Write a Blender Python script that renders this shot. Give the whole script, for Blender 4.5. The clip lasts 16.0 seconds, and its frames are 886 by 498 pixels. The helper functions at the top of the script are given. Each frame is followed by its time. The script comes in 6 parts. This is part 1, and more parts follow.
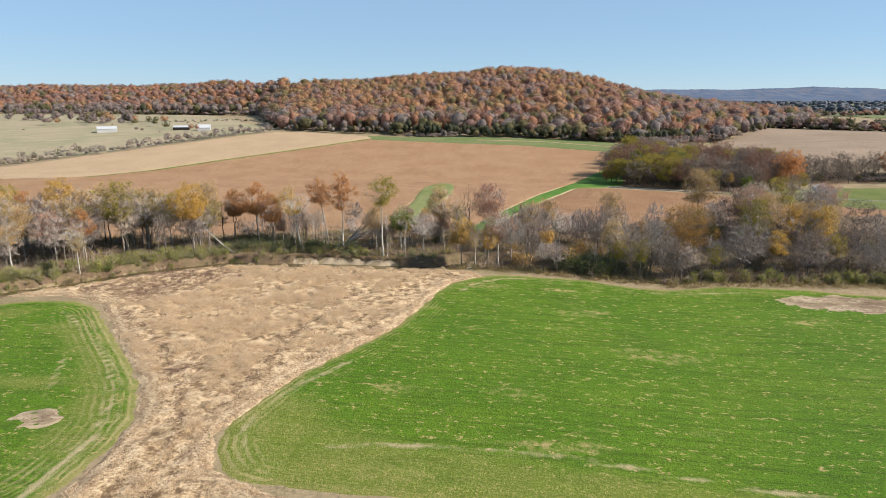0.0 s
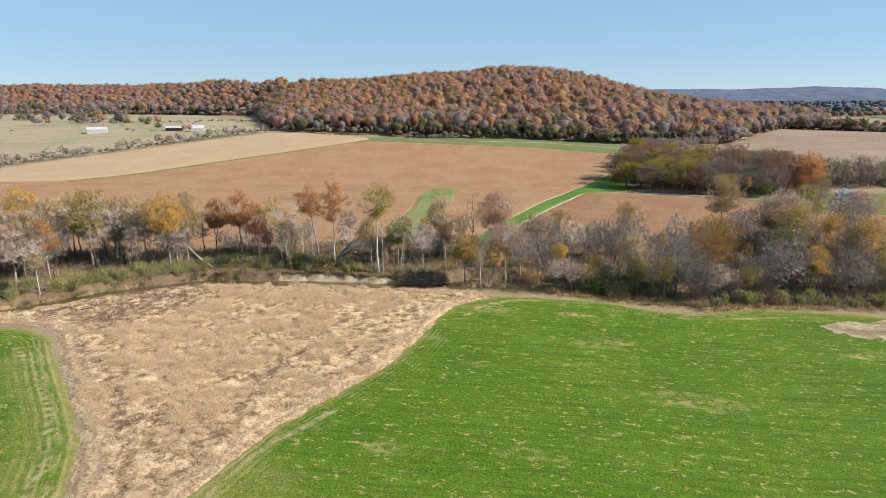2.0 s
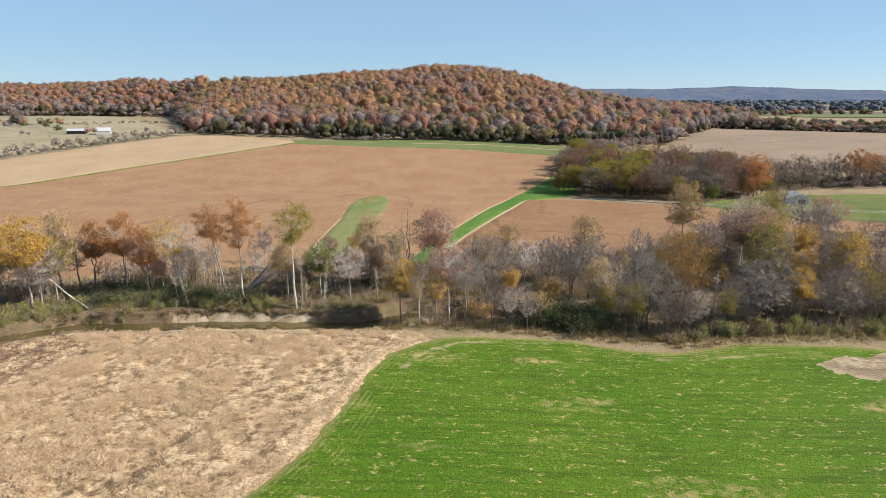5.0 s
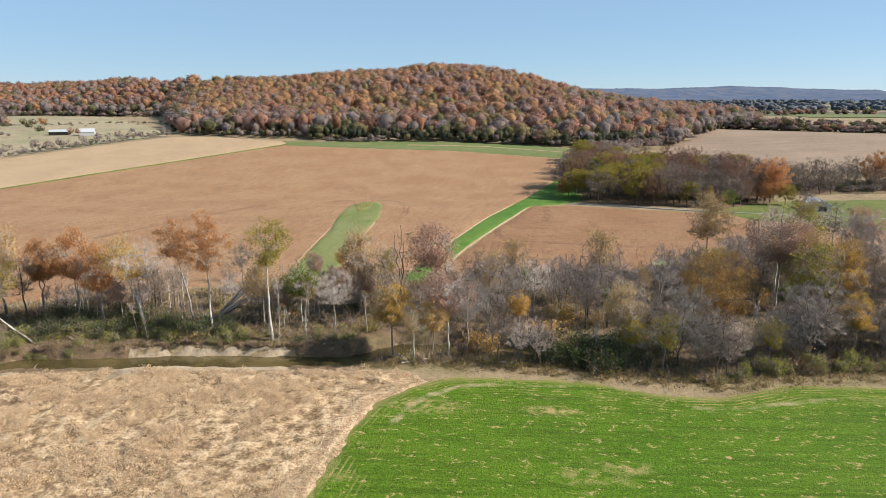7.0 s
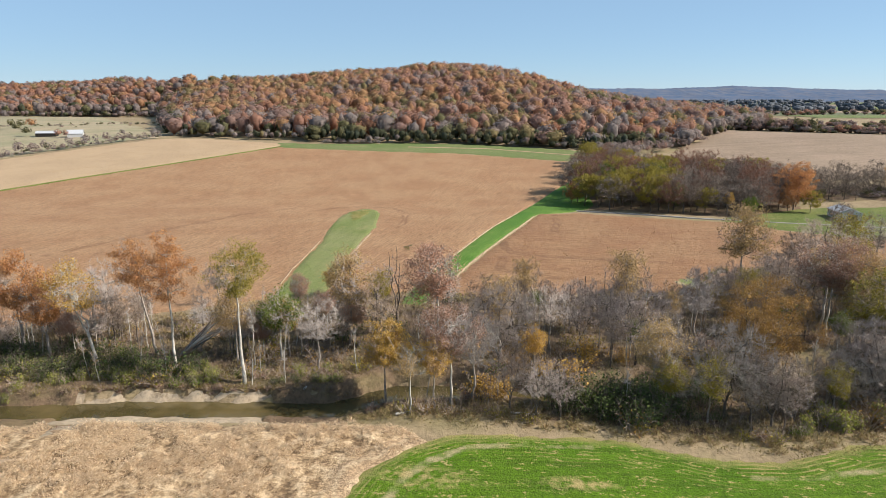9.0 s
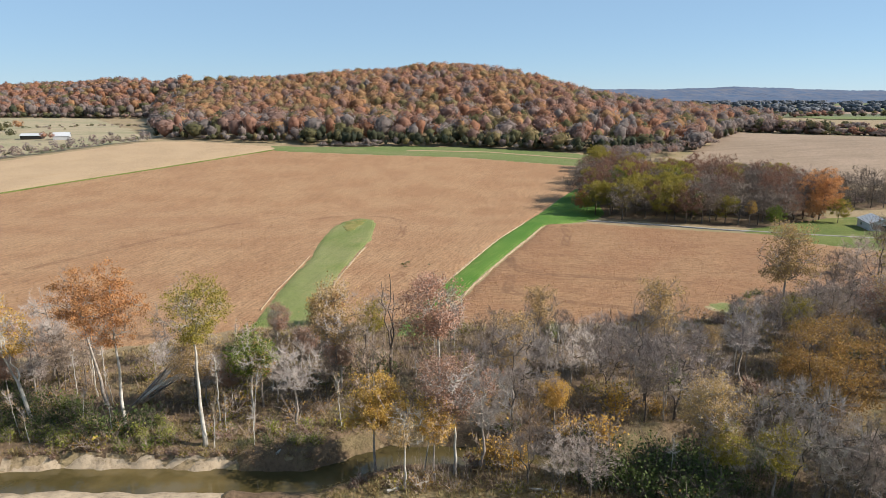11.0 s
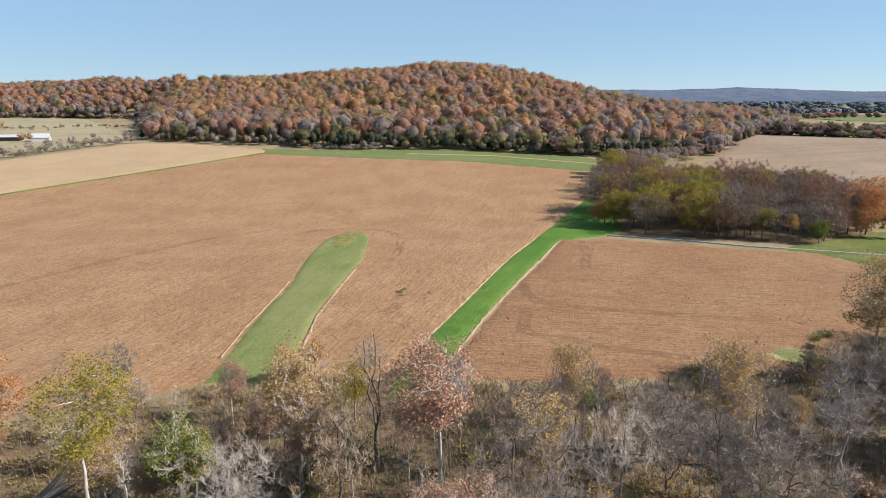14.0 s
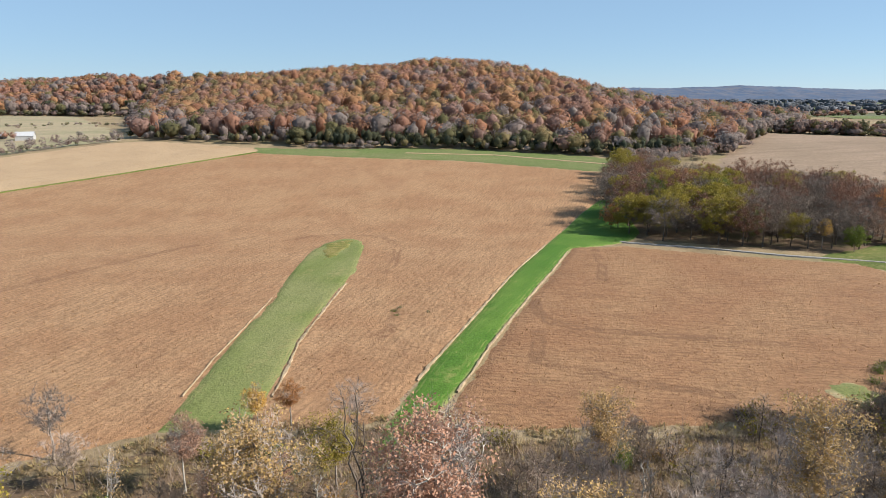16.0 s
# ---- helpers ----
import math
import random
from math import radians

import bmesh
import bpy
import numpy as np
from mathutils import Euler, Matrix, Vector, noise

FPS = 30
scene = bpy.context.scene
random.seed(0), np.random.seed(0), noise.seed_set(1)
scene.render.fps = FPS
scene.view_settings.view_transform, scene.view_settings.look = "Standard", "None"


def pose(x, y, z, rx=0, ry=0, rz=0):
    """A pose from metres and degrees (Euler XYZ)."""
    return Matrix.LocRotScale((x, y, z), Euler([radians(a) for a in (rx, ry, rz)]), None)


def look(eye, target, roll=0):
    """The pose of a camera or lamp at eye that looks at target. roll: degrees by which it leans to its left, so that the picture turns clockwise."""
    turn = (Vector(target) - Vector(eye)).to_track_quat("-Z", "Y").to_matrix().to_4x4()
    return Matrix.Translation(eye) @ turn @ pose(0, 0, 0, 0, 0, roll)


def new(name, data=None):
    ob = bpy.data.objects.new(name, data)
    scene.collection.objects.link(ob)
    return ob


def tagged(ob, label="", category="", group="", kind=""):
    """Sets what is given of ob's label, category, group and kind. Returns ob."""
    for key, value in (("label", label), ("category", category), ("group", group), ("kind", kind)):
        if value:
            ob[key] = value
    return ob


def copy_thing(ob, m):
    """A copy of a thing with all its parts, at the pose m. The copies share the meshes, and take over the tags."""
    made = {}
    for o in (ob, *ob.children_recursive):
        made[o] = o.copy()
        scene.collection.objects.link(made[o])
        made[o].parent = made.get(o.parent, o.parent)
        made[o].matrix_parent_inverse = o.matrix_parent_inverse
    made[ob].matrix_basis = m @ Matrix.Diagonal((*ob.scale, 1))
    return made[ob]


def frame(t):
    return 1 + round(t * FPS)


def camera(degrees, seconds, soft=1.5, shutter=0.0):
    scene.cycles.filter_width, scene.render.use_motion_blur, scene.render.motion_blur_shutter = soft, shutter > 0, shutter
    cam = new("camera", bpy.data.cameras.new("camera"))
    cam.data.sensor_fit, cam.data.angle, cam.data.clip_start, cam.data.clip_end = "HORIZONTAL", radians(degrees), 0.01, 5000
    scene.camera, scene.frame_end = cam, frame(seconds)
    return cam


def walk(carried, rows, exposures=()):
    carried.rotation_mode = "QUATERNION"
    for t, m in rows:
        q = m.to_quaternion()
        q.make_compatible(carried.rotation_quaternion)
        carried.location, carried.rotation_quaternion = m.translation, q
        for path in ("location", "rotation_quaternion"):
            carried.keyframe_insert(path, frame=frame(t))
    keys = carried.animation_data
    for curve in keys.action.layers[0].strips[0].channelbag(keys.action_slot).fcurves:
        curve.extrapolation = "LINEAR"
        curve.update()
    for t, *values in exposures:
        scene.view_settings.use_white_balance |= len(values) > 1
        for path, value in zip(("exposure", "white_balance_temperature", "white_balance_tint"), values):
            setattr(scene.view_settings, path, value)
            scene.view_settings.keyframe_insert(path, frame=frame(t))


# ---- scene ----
cam = camera(68.5, 16.0, 0.75)
PATH = [
    (0, (3.26, -6.681, 44.018), (3.072, -4.744, 43.56), 0.1),
    (0.5, (2.786, -2.311, 44.041), (2.598, -0.373, 43.583), 0.0),
    (1, (2.268, 2.119, 44.104), (2.079, 4.057, 43.646), 0.1),
    (1.5, (1.758, 6.442, 44.116), (1.569, 8.38, 43.657), 0.2),
    (2, (1.275, 10.74, 44.095), (1.086, 12.677, 43.636), 0.1),
    (2.5, (0.879, 15.196, 44.087), (0.697, 17.134, 43.627), 0.1),
    (3, (0.488, 19.796, 44.125), (0.332, 21.737, 43.665), 0.1),
    (3.5, (0.138, 24.193, 44.152), (0.025, 26.136, 43.692), 0.1),
    (4, (0.002, 28.326, 44.144), (-0.041, 30.272, 43.683), 0.1),
    (4.2, (-0.025, 30.057, 44.148), (-0.041, 32.004, 43.688), 0.1),
    (6.5, (-0.376, 51.006, 44.033), (-0.358, 52.952, 43.572), 0.1),
    (7, (-0.364, 55.652, 44.044), (-0.346, 57.598, 43.583), 0.1),
    (7.5, (-0.343, 60.184, 44.045), (-0.325, 62.13, 43.583), 0.1),
    (8, (-0.33, 64.695, 44.025), (-0.313, 66.641, 43.564), 0.1),
    (10.5, (-0.498, 87.11, 44.282), (-0.483, 89.056, 43.821), 0.1),
    (11, (-0.491, 91.661, 44.309), (-0.476, 93.608, 43.85), 0.1),
    (11.5, (-0.454, 96.308, 44.354), (-0.439, 98.254, 43.895), 0.1),
    (12, (-0.454, 100.628, 44.394), (-0.44, 102.575, 43.936), 0.1),
    (12.5, (-0.468, 104.794, 44.345), (-0.455, 106.741, 43.887), 0.1),
    (13, (-0.479, 109.143, 44.273), (-0.466, 111.09, 43.816), 0.1),
    (13.5, (-0.502, 113.68, 44.158), (-0.49, 115.627, 43.701), 0.1),
    (14, (-0.518, 118.075, 43.98), (-0.507, 120.022, 43.522), 0.2),
    (14.5, (-0.557, 122.264, 43.716), (-0.545, 124.211, 43.257), 0.2),
    (15, (-0.592, 126.572, 43.44), (-0.581, 128.519, 42.981), 0.2),
    (15.5, (-0.581, 130.985, 43.219), (-0.571, 132.931, 42.759), 0.2),
    (16, (-0.605, 135.339, 43.017), (-0.595, 137.285, 42.554), 0.2),
]
walk(cam, [(t, look(eye, target, roll)) for t, eye, target, roll in PATH])
WORLD = bpy.data.worlds.new("world")
scene.world = WORLD
WORLD.use_nodes = True
SUN_EL, SUN_AZ = radians(35), radians(98)      # azimuth clockwise from +y
sky = WORLD.node_tree.nodes.new("ShaderNodeTexSky")
sky.sky_type, sky.sun_disc = "NISHITA", False
sky.sun_elevation, sky.sun_rotation = SUN_EL, -SUN_AZ
sky.altitude, sky.air_density, sky.dust_density, sky.ozone_density = 300, 0.8, 0.0, 5.0
back = WORLD.node_tree.nodes["Background"]
back.inputs["Strength"].default_value = 0.062
scene.view_settings.exposure = 1.0
veil = WORLD.node_tree.nodes.new("ShaderNodeMix")      # thin even haze over the blue
veil.data_type = "RGBA"
veil.inputs[0].default_value, veil.inputs[7].default_value = 0.62, (3.1, 4.75, 6.5, 1)
WORLD.node_tree.links.new(sky.outputs[0], veil.inputs[6])
WORLD.node_tree.links.new(veil.outputs[2], back.inputs["Color"])
lamp = bpy.data.lights.new("sun", "SUN")
lamp.energy, lamp.angle, lamp.color = 5.0, radians(0.55), (1.0, 0.935, 0.85)
sun = new("sun", lamp)
to_sun = Vector((math.sin(SUN_AZ) * math.cos(SUN_EL), math.cos(SUN_AZ) * math.cos(SUN_EL), math.sin(SUN_EL)))
sun.matrix_world = look(to_sun * 300, (0, 0, 0))


# ---- materials ----
def rgb(c):
    return (*c, 1.0)


def blank(name, rough=0.9, spec=0.2):
    m = bpy.data.materials.new(name)
    m.use_nodes = True
    b = m.node_tree.nodes["Principled BSDF"]
    b.inputs["Roughness"].default_value = rough
    b.inputs["Specular IOR Level"].default_value = spec
    return m, m.node_tree, b


def node(nt, kind, **sets):
    n = nt.nodes.new(kind)
    for k, v in sets.items():
        n.inputs[k.replace("_", " ")].default_value = v
    return n


def ramp(nt, fac, stops):
    r = nt.nodes.new("ShaderNodeValToRGB")
    els = r.color_ramp.elements
    while len(els) < len(stops):
        els.new(0.5)
    for e, (p, c) in zip(els, stops):
        e.position, e.color = p, rgb(c)
    nt.links.new(fac, r.inputs[0])
    return r.outputs[0]


def mixed(nt, fac, a, b, blend="MIX"):
    m = nt.nodes.new("ShaderNodeMix")
    m.data_type, m.blend_type = "RGBA", blend
    for sock, v in ((m.inputs[0], fac), (m.inputs[6], a), (m.inputs[7], b)):
        if isinstance(v, (int, float)):
            sock.default_value = v
        elif isinstance(v, tuple):
            sock.default_value = rgb(v)
        else:
            nt.links.new(v, sock)
    return m.outputs[2]


def noise_at(nt, scale, detail=4.0, stretch=None, turn=0.0, rough=0.55):
    """Noise in world metres; scale is features per metre."""
    g = nt.nodes.new("ShaderNodeNewGeometry")
    mp = nt.nodes.new("ShaderNodeMapping")
    mp.inputs["Rotation"].default_value = (0, 0, radians(turn))
    mp.vector_type = "TEXTURE"
    mp.inputs["Scale"].default_value = tuple(1 / s for s in stretch or (1, 1, 1))
    nt.links.new(g.outputs["Position"], mp.inputs["Vector"])
    n = node(nt, "ShaderNodeTexNoise", Scale=scale, Detail=detail, Roughness=rough)
    nt.links.new(mp.outputs[0], n.inputs["Vector"])
    return n.outputs["Fac"]


def bump(nt, b, height, strength, dist):
    bp = node(nt, "ShaderNodeBump", Strength=strength, Distance=dist)
    nt.links.new(height, bp.inputs["Height"])
    nt.links.new(bp.outputs[0], b.inputs["Normal"])


def step_between(nt, fac, lo, hi):
    m = nt.nodes.new("ShaderNodeMapRange")
    m.inputs[1].default_value, m.inputs[2].default_value = lo, hi
    nt.links.new(fac, m.inputs[0])
    return m.outputs[0]


def times(nt, a, b):
    m = nt.nodes.new("ShaderNodeMath")
    m.operation = "MULTIPLY"
    nt.links.new(a, m.inputs[0])
    if isinstance(b, (int, float)):
        m.inputs[1].default_value = b
    else:
        nt.links.new(b, m.inputs[1])
    return m.outputs[0]


def field_material(name, base, alt, patch, patch_at=(0.6, 0.7), fine=2.6, broad=0.05, turn=0.0, row=0.9, rowdark=0.35, relief=0.25, fleck_at=(0.63, 0.70), edge=None, edge_wide=4.0, stretch=0.06, fleck=0.55, mottle=0.55, comb=0.0, combdark=0.38, thin=None, rut=None, rut_at=0.0, rut_wide=1.0):
    """Cropland: two broad tones, fine mottling, stretched row streaks and odd patches."""
    m, nt, b = blank(name)
    col = mixed(nt, step_between(nt, noise_at(nt, broad, 3), 0.38, 0.62), base, alt)
    rows = noise_at(nt, row, 4, (stretch, 1, 1), turn, 0.6)
    col = mixed(nt, times(nt, step_between(nt, rows, 0.45, 0.7), rowdark), col, tuple(c * 0.45 for c in base))
    grain = noise_at(nt, fine, 5, None, 0, 0.7)
    col = mixed(nt, mottle, col, ramp(nt, grain, [(0.32, (0.2, 0.2, 0.2)), (0.5, (0.8, 0.8, 0.8)), (0.68, (1.1, 1.1, 1.1))]), "MULTIPLY")
    if comb:
        g = nt.nodes.new("ShaderNodeNewGeometry")
        mp = nt.nodes.new("ShaderNodeMapping")
        mp.vector_type = "TEXTURE"
        mp.inputs["Rotation"].default_value = (0, 0, radians(turn))
        nt.links.new(g.outputs["Position"], mp.inputs["Vector"])
        sep = nt.nodes.new("ShaderNodeSeparateXYZ")
        nt.links.new(mp.outputs[0], sep.inputs[0])
        ph = nt.nodes.new("ShaderNodeMath")
        ph.operation = "MULTIPLY_ADD"
        nt.links.new(noise_at(nt, 0.35, 4), ph.inputs[0])
        ph.inputs[1].default_value = 14.0
        nt.links.new(times(nt, sep.outputs["Y"], 2 * math.pi / comb), ph.inputs[2])
        sn = nt.nodes.new("ShaderNodeMath")
        sn.operation = "SINE"
        nt.links.new(ph.outputs[0], sn.inputs[0])
        broken = times(nt, step_between(nt, sn.outputs[0], -0.1, 0.9), step_between(nt, noise_at(nt, 1.1, 4, (0.3, 1, 1), turn), 0.38, 0.6))
        col = mixed(nt, times(nt, broken, combdark), col, tuple(c * 0.42 for c in base))
    spots = times(nt, step_between(nt, noise_at(nt, 0.11, 3, (0.35, 1, 1), turn), *patch_at), step_between(nt, noise_at(nt, 0.8, 4), 0.42, 0.6))
    col = mixed(nt, spots, col, patch)
    flecks = times(nt, step_between(nt, noise_at(nt, fleck, 4, (0.5, 1, 1), turn, 0.7), *fleck_at), step_between(nt, noise_at(nt, 2.4, 3), 0.44, 0.56))
    col = mixed(nt, flecks, col, patch)
    if edge:
        at = nt.nodes.new("ShaderNodeAttribute")
        at.attribute_name = "inset"
        ragged = nt.nodes.new("ShaderNodeMath")
        ragged.operation = "MULTIPLY_ADD"
        nt.links.new(noise_at(nt, 0.5, 4), ragged.inputs[0])
        ragged.inputs[1].default_value = edge_wide * 1.6
        nt.links.new(at.outputs["Fac"], ragged.inputs[2])
        col = mixed(nt, step_between(nt, ragged.outputs[0], edge_wide * 1.75, edge_wide * 0.75), col, edge)
        wv = nt.nodes.new("ShaderNodeMath")
        wv.operation = "SINE"
        nt.links.new(times(nt, at.outputs["Fac"], 7.5), wv.inputs[0])
        close = times(nt, step_between(nt, at.outputs["Fac"], edge_wide * 3.5, edge_wide * 1.0), step_between(nt, noise_at(nt, 0.25, 4), 0.46, 0.6))
        col = mixed(nt, times(nt, times(nt, step_between(nt, wv.outputs[0], 0.2, 0.9), close), 0.7), col, patch)
    if thin:
        # where the crop is thin, soil and straw show between the rows; where it is worn, pale wheelings follow the edge
        zone = nt.nodes.new("ShaderNodeAttribute")
        zone.attribute_name = "thin"
        worn = nt.nodes.new("ShaderNodeAttribute")
        worn.attribute_name = "worn"
        gap = nt.nodes.new("ShaderNodeMath")
        gap.operation = "MULTIPLY_ADD"
        nt.links.new(noise_at(nt, 0.16, 5, (0.5, 1, 1), turn, 0.65), gap.inputs[0])
        gap.inputs[1].default_value = 1.7
        nt.links.new(zone.outputs["Fac"], gap.inputs[2])
        col = mixed(nt, times(nt, step_between(nt, gap.outputs[0], 1.2, 2.0), 0.8), col, mixed(nt, step_between(nt, grain, 0.5, 0.68), thin, patch))
        lines = nt.nodes.new("ShaderNodeMath")
        lines.operation = "MULTIPLY_ADD"
        nt.links.new(noise_at(nt, 0.4, 3), lines.inputs[0])
        lines.inputs[1].default_value = 5.0
        nt.links.new(times(nt, at.outputs["Fac"], 5.2), lines.inputs[2])
        wl = nt.nodes.new("ShaderNodeMath")
        wl.operation = "SINE"
        nt.links.new(lines.outputs[0], wl.inputs[0])
        strong = times(nt, times(nt, step_between(nt, wl.outputs[0], -0.3, 0.8), worn.outputs["Fac"]), step_between(nt, noise_at(nt, 0.22, 4), 0.36, 0.56))
        col = mixed(nt, times(nt, strong, 0.45), col, (0.36, 0.285, 0.145))
    if rut:
        # wheelings: one line, or two ruts at a distance from the path's middle, broken and uneven
        off = nt.nodes.new("ShaderNodeAttribute")
        off.attribute_name = "track"
        away = nt.nodes.new("ShaderNodeMath")
        away.operation = "SUBTRACT"
        nt.links.new(off.outputs["Fac"], away.inputs[0])
        away.inputs[1].default_value = rut_at
        size = nt.nodes.new("ShaderNodeMath")
        size.operation = "ABSOLUTE"
        nt.links.new(away.outputs[0], size.inputs[0])
        uneven = nt.nodes.new("ShaderNodeMath")
        uneven.operation = "MULTIPLY_ADD"
        nt.links.new(noise_at(nt, 0.7, 4), uneven.inputs[0])
        uneven.inputs[1].default_value = 1.3
        nt.links.new(size.outputs[0], uneven.inputs[2])
        seen = times(nt, step_between(nt, uneven.outputs[0], 0.65 + 0.8 * rut_wide, 0.5 + 0.3 * rut_wide), step_between(nt, noise_at(nt, 0.12, 3), 0.34, 0.5))
        col = mixed(nt, times(nt, seen, 0.85), col, rut)
    nt.links.new(col, b.inputs["Base Color"])
    bump(nt, b, grain, 0.8, relief)
    return m


def earth_material(name, tones, fine=1.2, broad=0.06, relief=0.3):
    m, nt, b = blank(name)
    col = ramp(nt, noise_at(nt, broad, 5), [(0.36, tones[0]), (0.5, tones[1]), (0.64, tones[2])])
    grain = noise_at(nt, fine, 6, None, 0, 0.7)
    col = mixed(nt, 0.7, col, ramp(nt, grain, [(0.3, (0.3, 0.29, 0.28)), (0.5, (0.8, 0.8, 0.8)), (0.7, (1, 1, 1))]), "MULTIPLY")
    nt.links.new(col, b.inputs["Base Color"])
    bump(nt, b, grain, 0.8, relief)
    return m


def reed_material():
    """Flattened reeds: pale matted lumps with brown gaps; trodden smooth, with faint wheelings, along the field edges."""
    m, nt, b = blank("trampled_reed")
    lump = noise_at(nt, 0.6, 5, None, 0, 0.62)
    col = ramp(nt, lump, [(0.38, (0.17, 0.108, 0.058)), (0.49, (0.33, 0.225, 0.127)), (0.60, (0.50, 0.37, 0.23))])
    grain = noise_at(nt, 2.4, 6, None, 0, 0.7)
    col = mixed(nt, 0.6, col, ramp(nt, grain, [(0.34, (0.45, 0.42, 0.40)), (0.48, (0.9, 0.9, 0.9)), (0.62, (1.3, 1.28, 1.25))]), "MULTIPLY")
    at = nt.nodes.new("ShaderNodeAttribute")
    at.attribute_name = "inset"
    way = nt.nodes.new("ShaderNodeMath")
    way.operation = "MULTIPLY_ADD"
    nt.links.new(noise_at(nt, 0.18, 4), way.inputs[0])
    way.inputs[1].default_value = 5.0
    nt.links.new(at.outputs["Fac"], way.inputs[2])
    trod = step_between(nt, way.outputs[0], 6.6, 4.6)
    lines = nt.nodes.new("ShaderNodeMath")
    lines.operation = "SINE"
    nt.links.new(times(nt, way.outputs[0], 3.4), lines.inputs[0])
    flat = mixed(nt, step_between(nt, lines.outputs[0], -0.6, 0.9), (0.285, 0.195, 0.117), (0.405, 0.30, 0.188))
    flat = mixed(nt, 0.9, flat, ramp(nt, grain, [(0.36, (0.5, 0.47, 0.44)), (0.5, (1, 1, 1)), (0.62, (1.4, 1.38, 1.34))]), "MULTIPLY")
    col = mixed(nt, times(nt, trod, 0.85), col, flat)
    nt.links.new(col, b.inputs["Base Color"])
    bump(nt, b, grain, 1.0, 0.4)
    return m


def bark_material(name, a, c, scale=1.5):
    m, nt, b = blank(name, 0.85)
    tex = nt.nodes.new("ShaderNodeTexCoord")
    n = node(nt, "ShaderNodeTexNoise", Scale=scale, Detail=4.0)
    nt.links.new(tex.outputs["Object"], n.inputs["Vector"])
    nt.links.new(ramp(nt, n.outputs["Fac"], [(0.4, a), (0.62, c)]), b.inputs["Base Color"])
    return m


def leaf_material(name, tones, through_light=0.35, shift=0.0):
    """Leaves: each leaf takes its own tone, each tree leans a little."""
    m, nt, b = blank(name, 0.75, 0.15)
    g = nt.nodes.new("ShaderNodeNewGeometry")
    o = nt.nodes.new("ShaderNodeObjectInfo")
    n = len(tones) - 1
    leaf = ramp(nt, g.outputs["Random Per Island"], [(i / n, t) for i, t in enumerate(tones)])
    lean = ramp(nt, o.outputs["Random"], [(0.0, (0.8, 0.8, 0.8)), (1.0, (1.1, 1.05, 1.0))])
    col = mixed(nt, 1.0, leaf, lean, "MULTIPLY")
    nt.links.new(col, b.inputs["Base Color"])
    t = nt.nodes.new("ShaderNodeBsdfTranslucent")
    nt.links.new(col, t.inputs["Color"])
    mx = nt.nodes.new("ShaderNodeMixShader")
    mx.inputs[0].default_value = through_light
    nt.links.new(b.outputs[0], mx.inputs[1])
    nt.links.new(t.outputs[0], mx.inputs[2])
    nt.links.new(mx.outputs[0], nt.nodes["Material Output"].inputs["Surface"])
    return m


def woods_material(name, stops):
    """Far woods: a tone for each tree, kept in the mesh, with mottling leaf by leaf."""
    m, nt, b = blank(name, 0.85, 0.1)
    a = nt.nodes.new("ShaderNodeAttribute")
    a.attribute_name = "tone"
    g = nt.nodes.new("ShaderNodeNewGeometry")
    col = ramp(nt, a.outputs["Fac"], stops)
    col = mixed(nt, 0.8, col, ramp(nt, g.outputs["Random Per Island"], [(0, (0.68, 0.68, 0.68)), (1, (1, 1, 1))]), "MULTIPLY")
    nt.links.new(col, b.inputs["Base Color"])
    t = nt.nodes.new("ShaderNodeBsdfTranslucent")
    nt.links.new(col, t.inputs["Color"])
    mx = nt.nodes.new("ShaderNodeMixShader")
    mx.inputs[0].default_value = 0.5
    nt.links.new(b.outputs[0], mx.inputs[1])
    nt.links.new(t.outputs[0], mx.inputs[2])
    nt.links.new(mx.outputs[0], nt.nodes["Material Output"].inputs["Surface"])
    return m


def plain(name, c, rough=0.7, metal=0.0, scale=2.0, wear=0.25):
    m, nt, b = blank(name, rough)
    b.inputs["Metallic"].default_value = metal
    n = noise_at(nt, scale, 4)
    nt.links.new(ramp(nt, n, [(0.35, tuple(v * (1 - wear) for v in c)), (0.65, c)]), b.inputs["Base Color"])
    return m


M_GROUND = earth_material("dry_grass_earth", [(0.197, 0.146, 0.084), (0.277, 0.208, 0.124), (0.219, 0.175, 0.091)])
M_LITTER = earth_material("leaf_litter", [(0.110, 0.073, 0.045), (0.168, 0.113, 0.069), (0.139, 0.110, 0.055)], 1.6, 0.12)
M_WHEAT = field_material("winter_wheat", (0.071, 0.144, 0.003), (0.092, 0.162, 0.006), (0.307, 0.239, 0.098), (0.60, 0.72), turn=-2, fine=3.0, row=1.3, rowdark=0.6, fleck_at=(0.572, 0.62), fleck=1.1, stretch=0.05, relief=0.4, mottle=0.75, edge=(0.221, 0.190, 0.067), edge_wide=2.2, thin=(0.117, 0.141, 0.018), rut=(0.338, 0.270, 0.153))
M_THIN = field_material("thin_wheat", (0.124, 0.139, 0.022), (0.190, 0.161, 0.051), (0.277, 0.212, 0.088), (0.5, 0.65), turn=-4, fleck_at=(0.52, 0.62))
M_PATCH = field_material("bare_straw_soil", (0.193, 0.131, 0.082), (0.257, 0.187, 0.117), (0.350, 0.274, 0.187), (0.5, 0.62), turn=-4, row=0.8, rowdark=0.85, stretch=0.1, fleck_at=(0.5, 0.6), edge=(0.322, 0.246, 0.152), edge_wide=1.5)
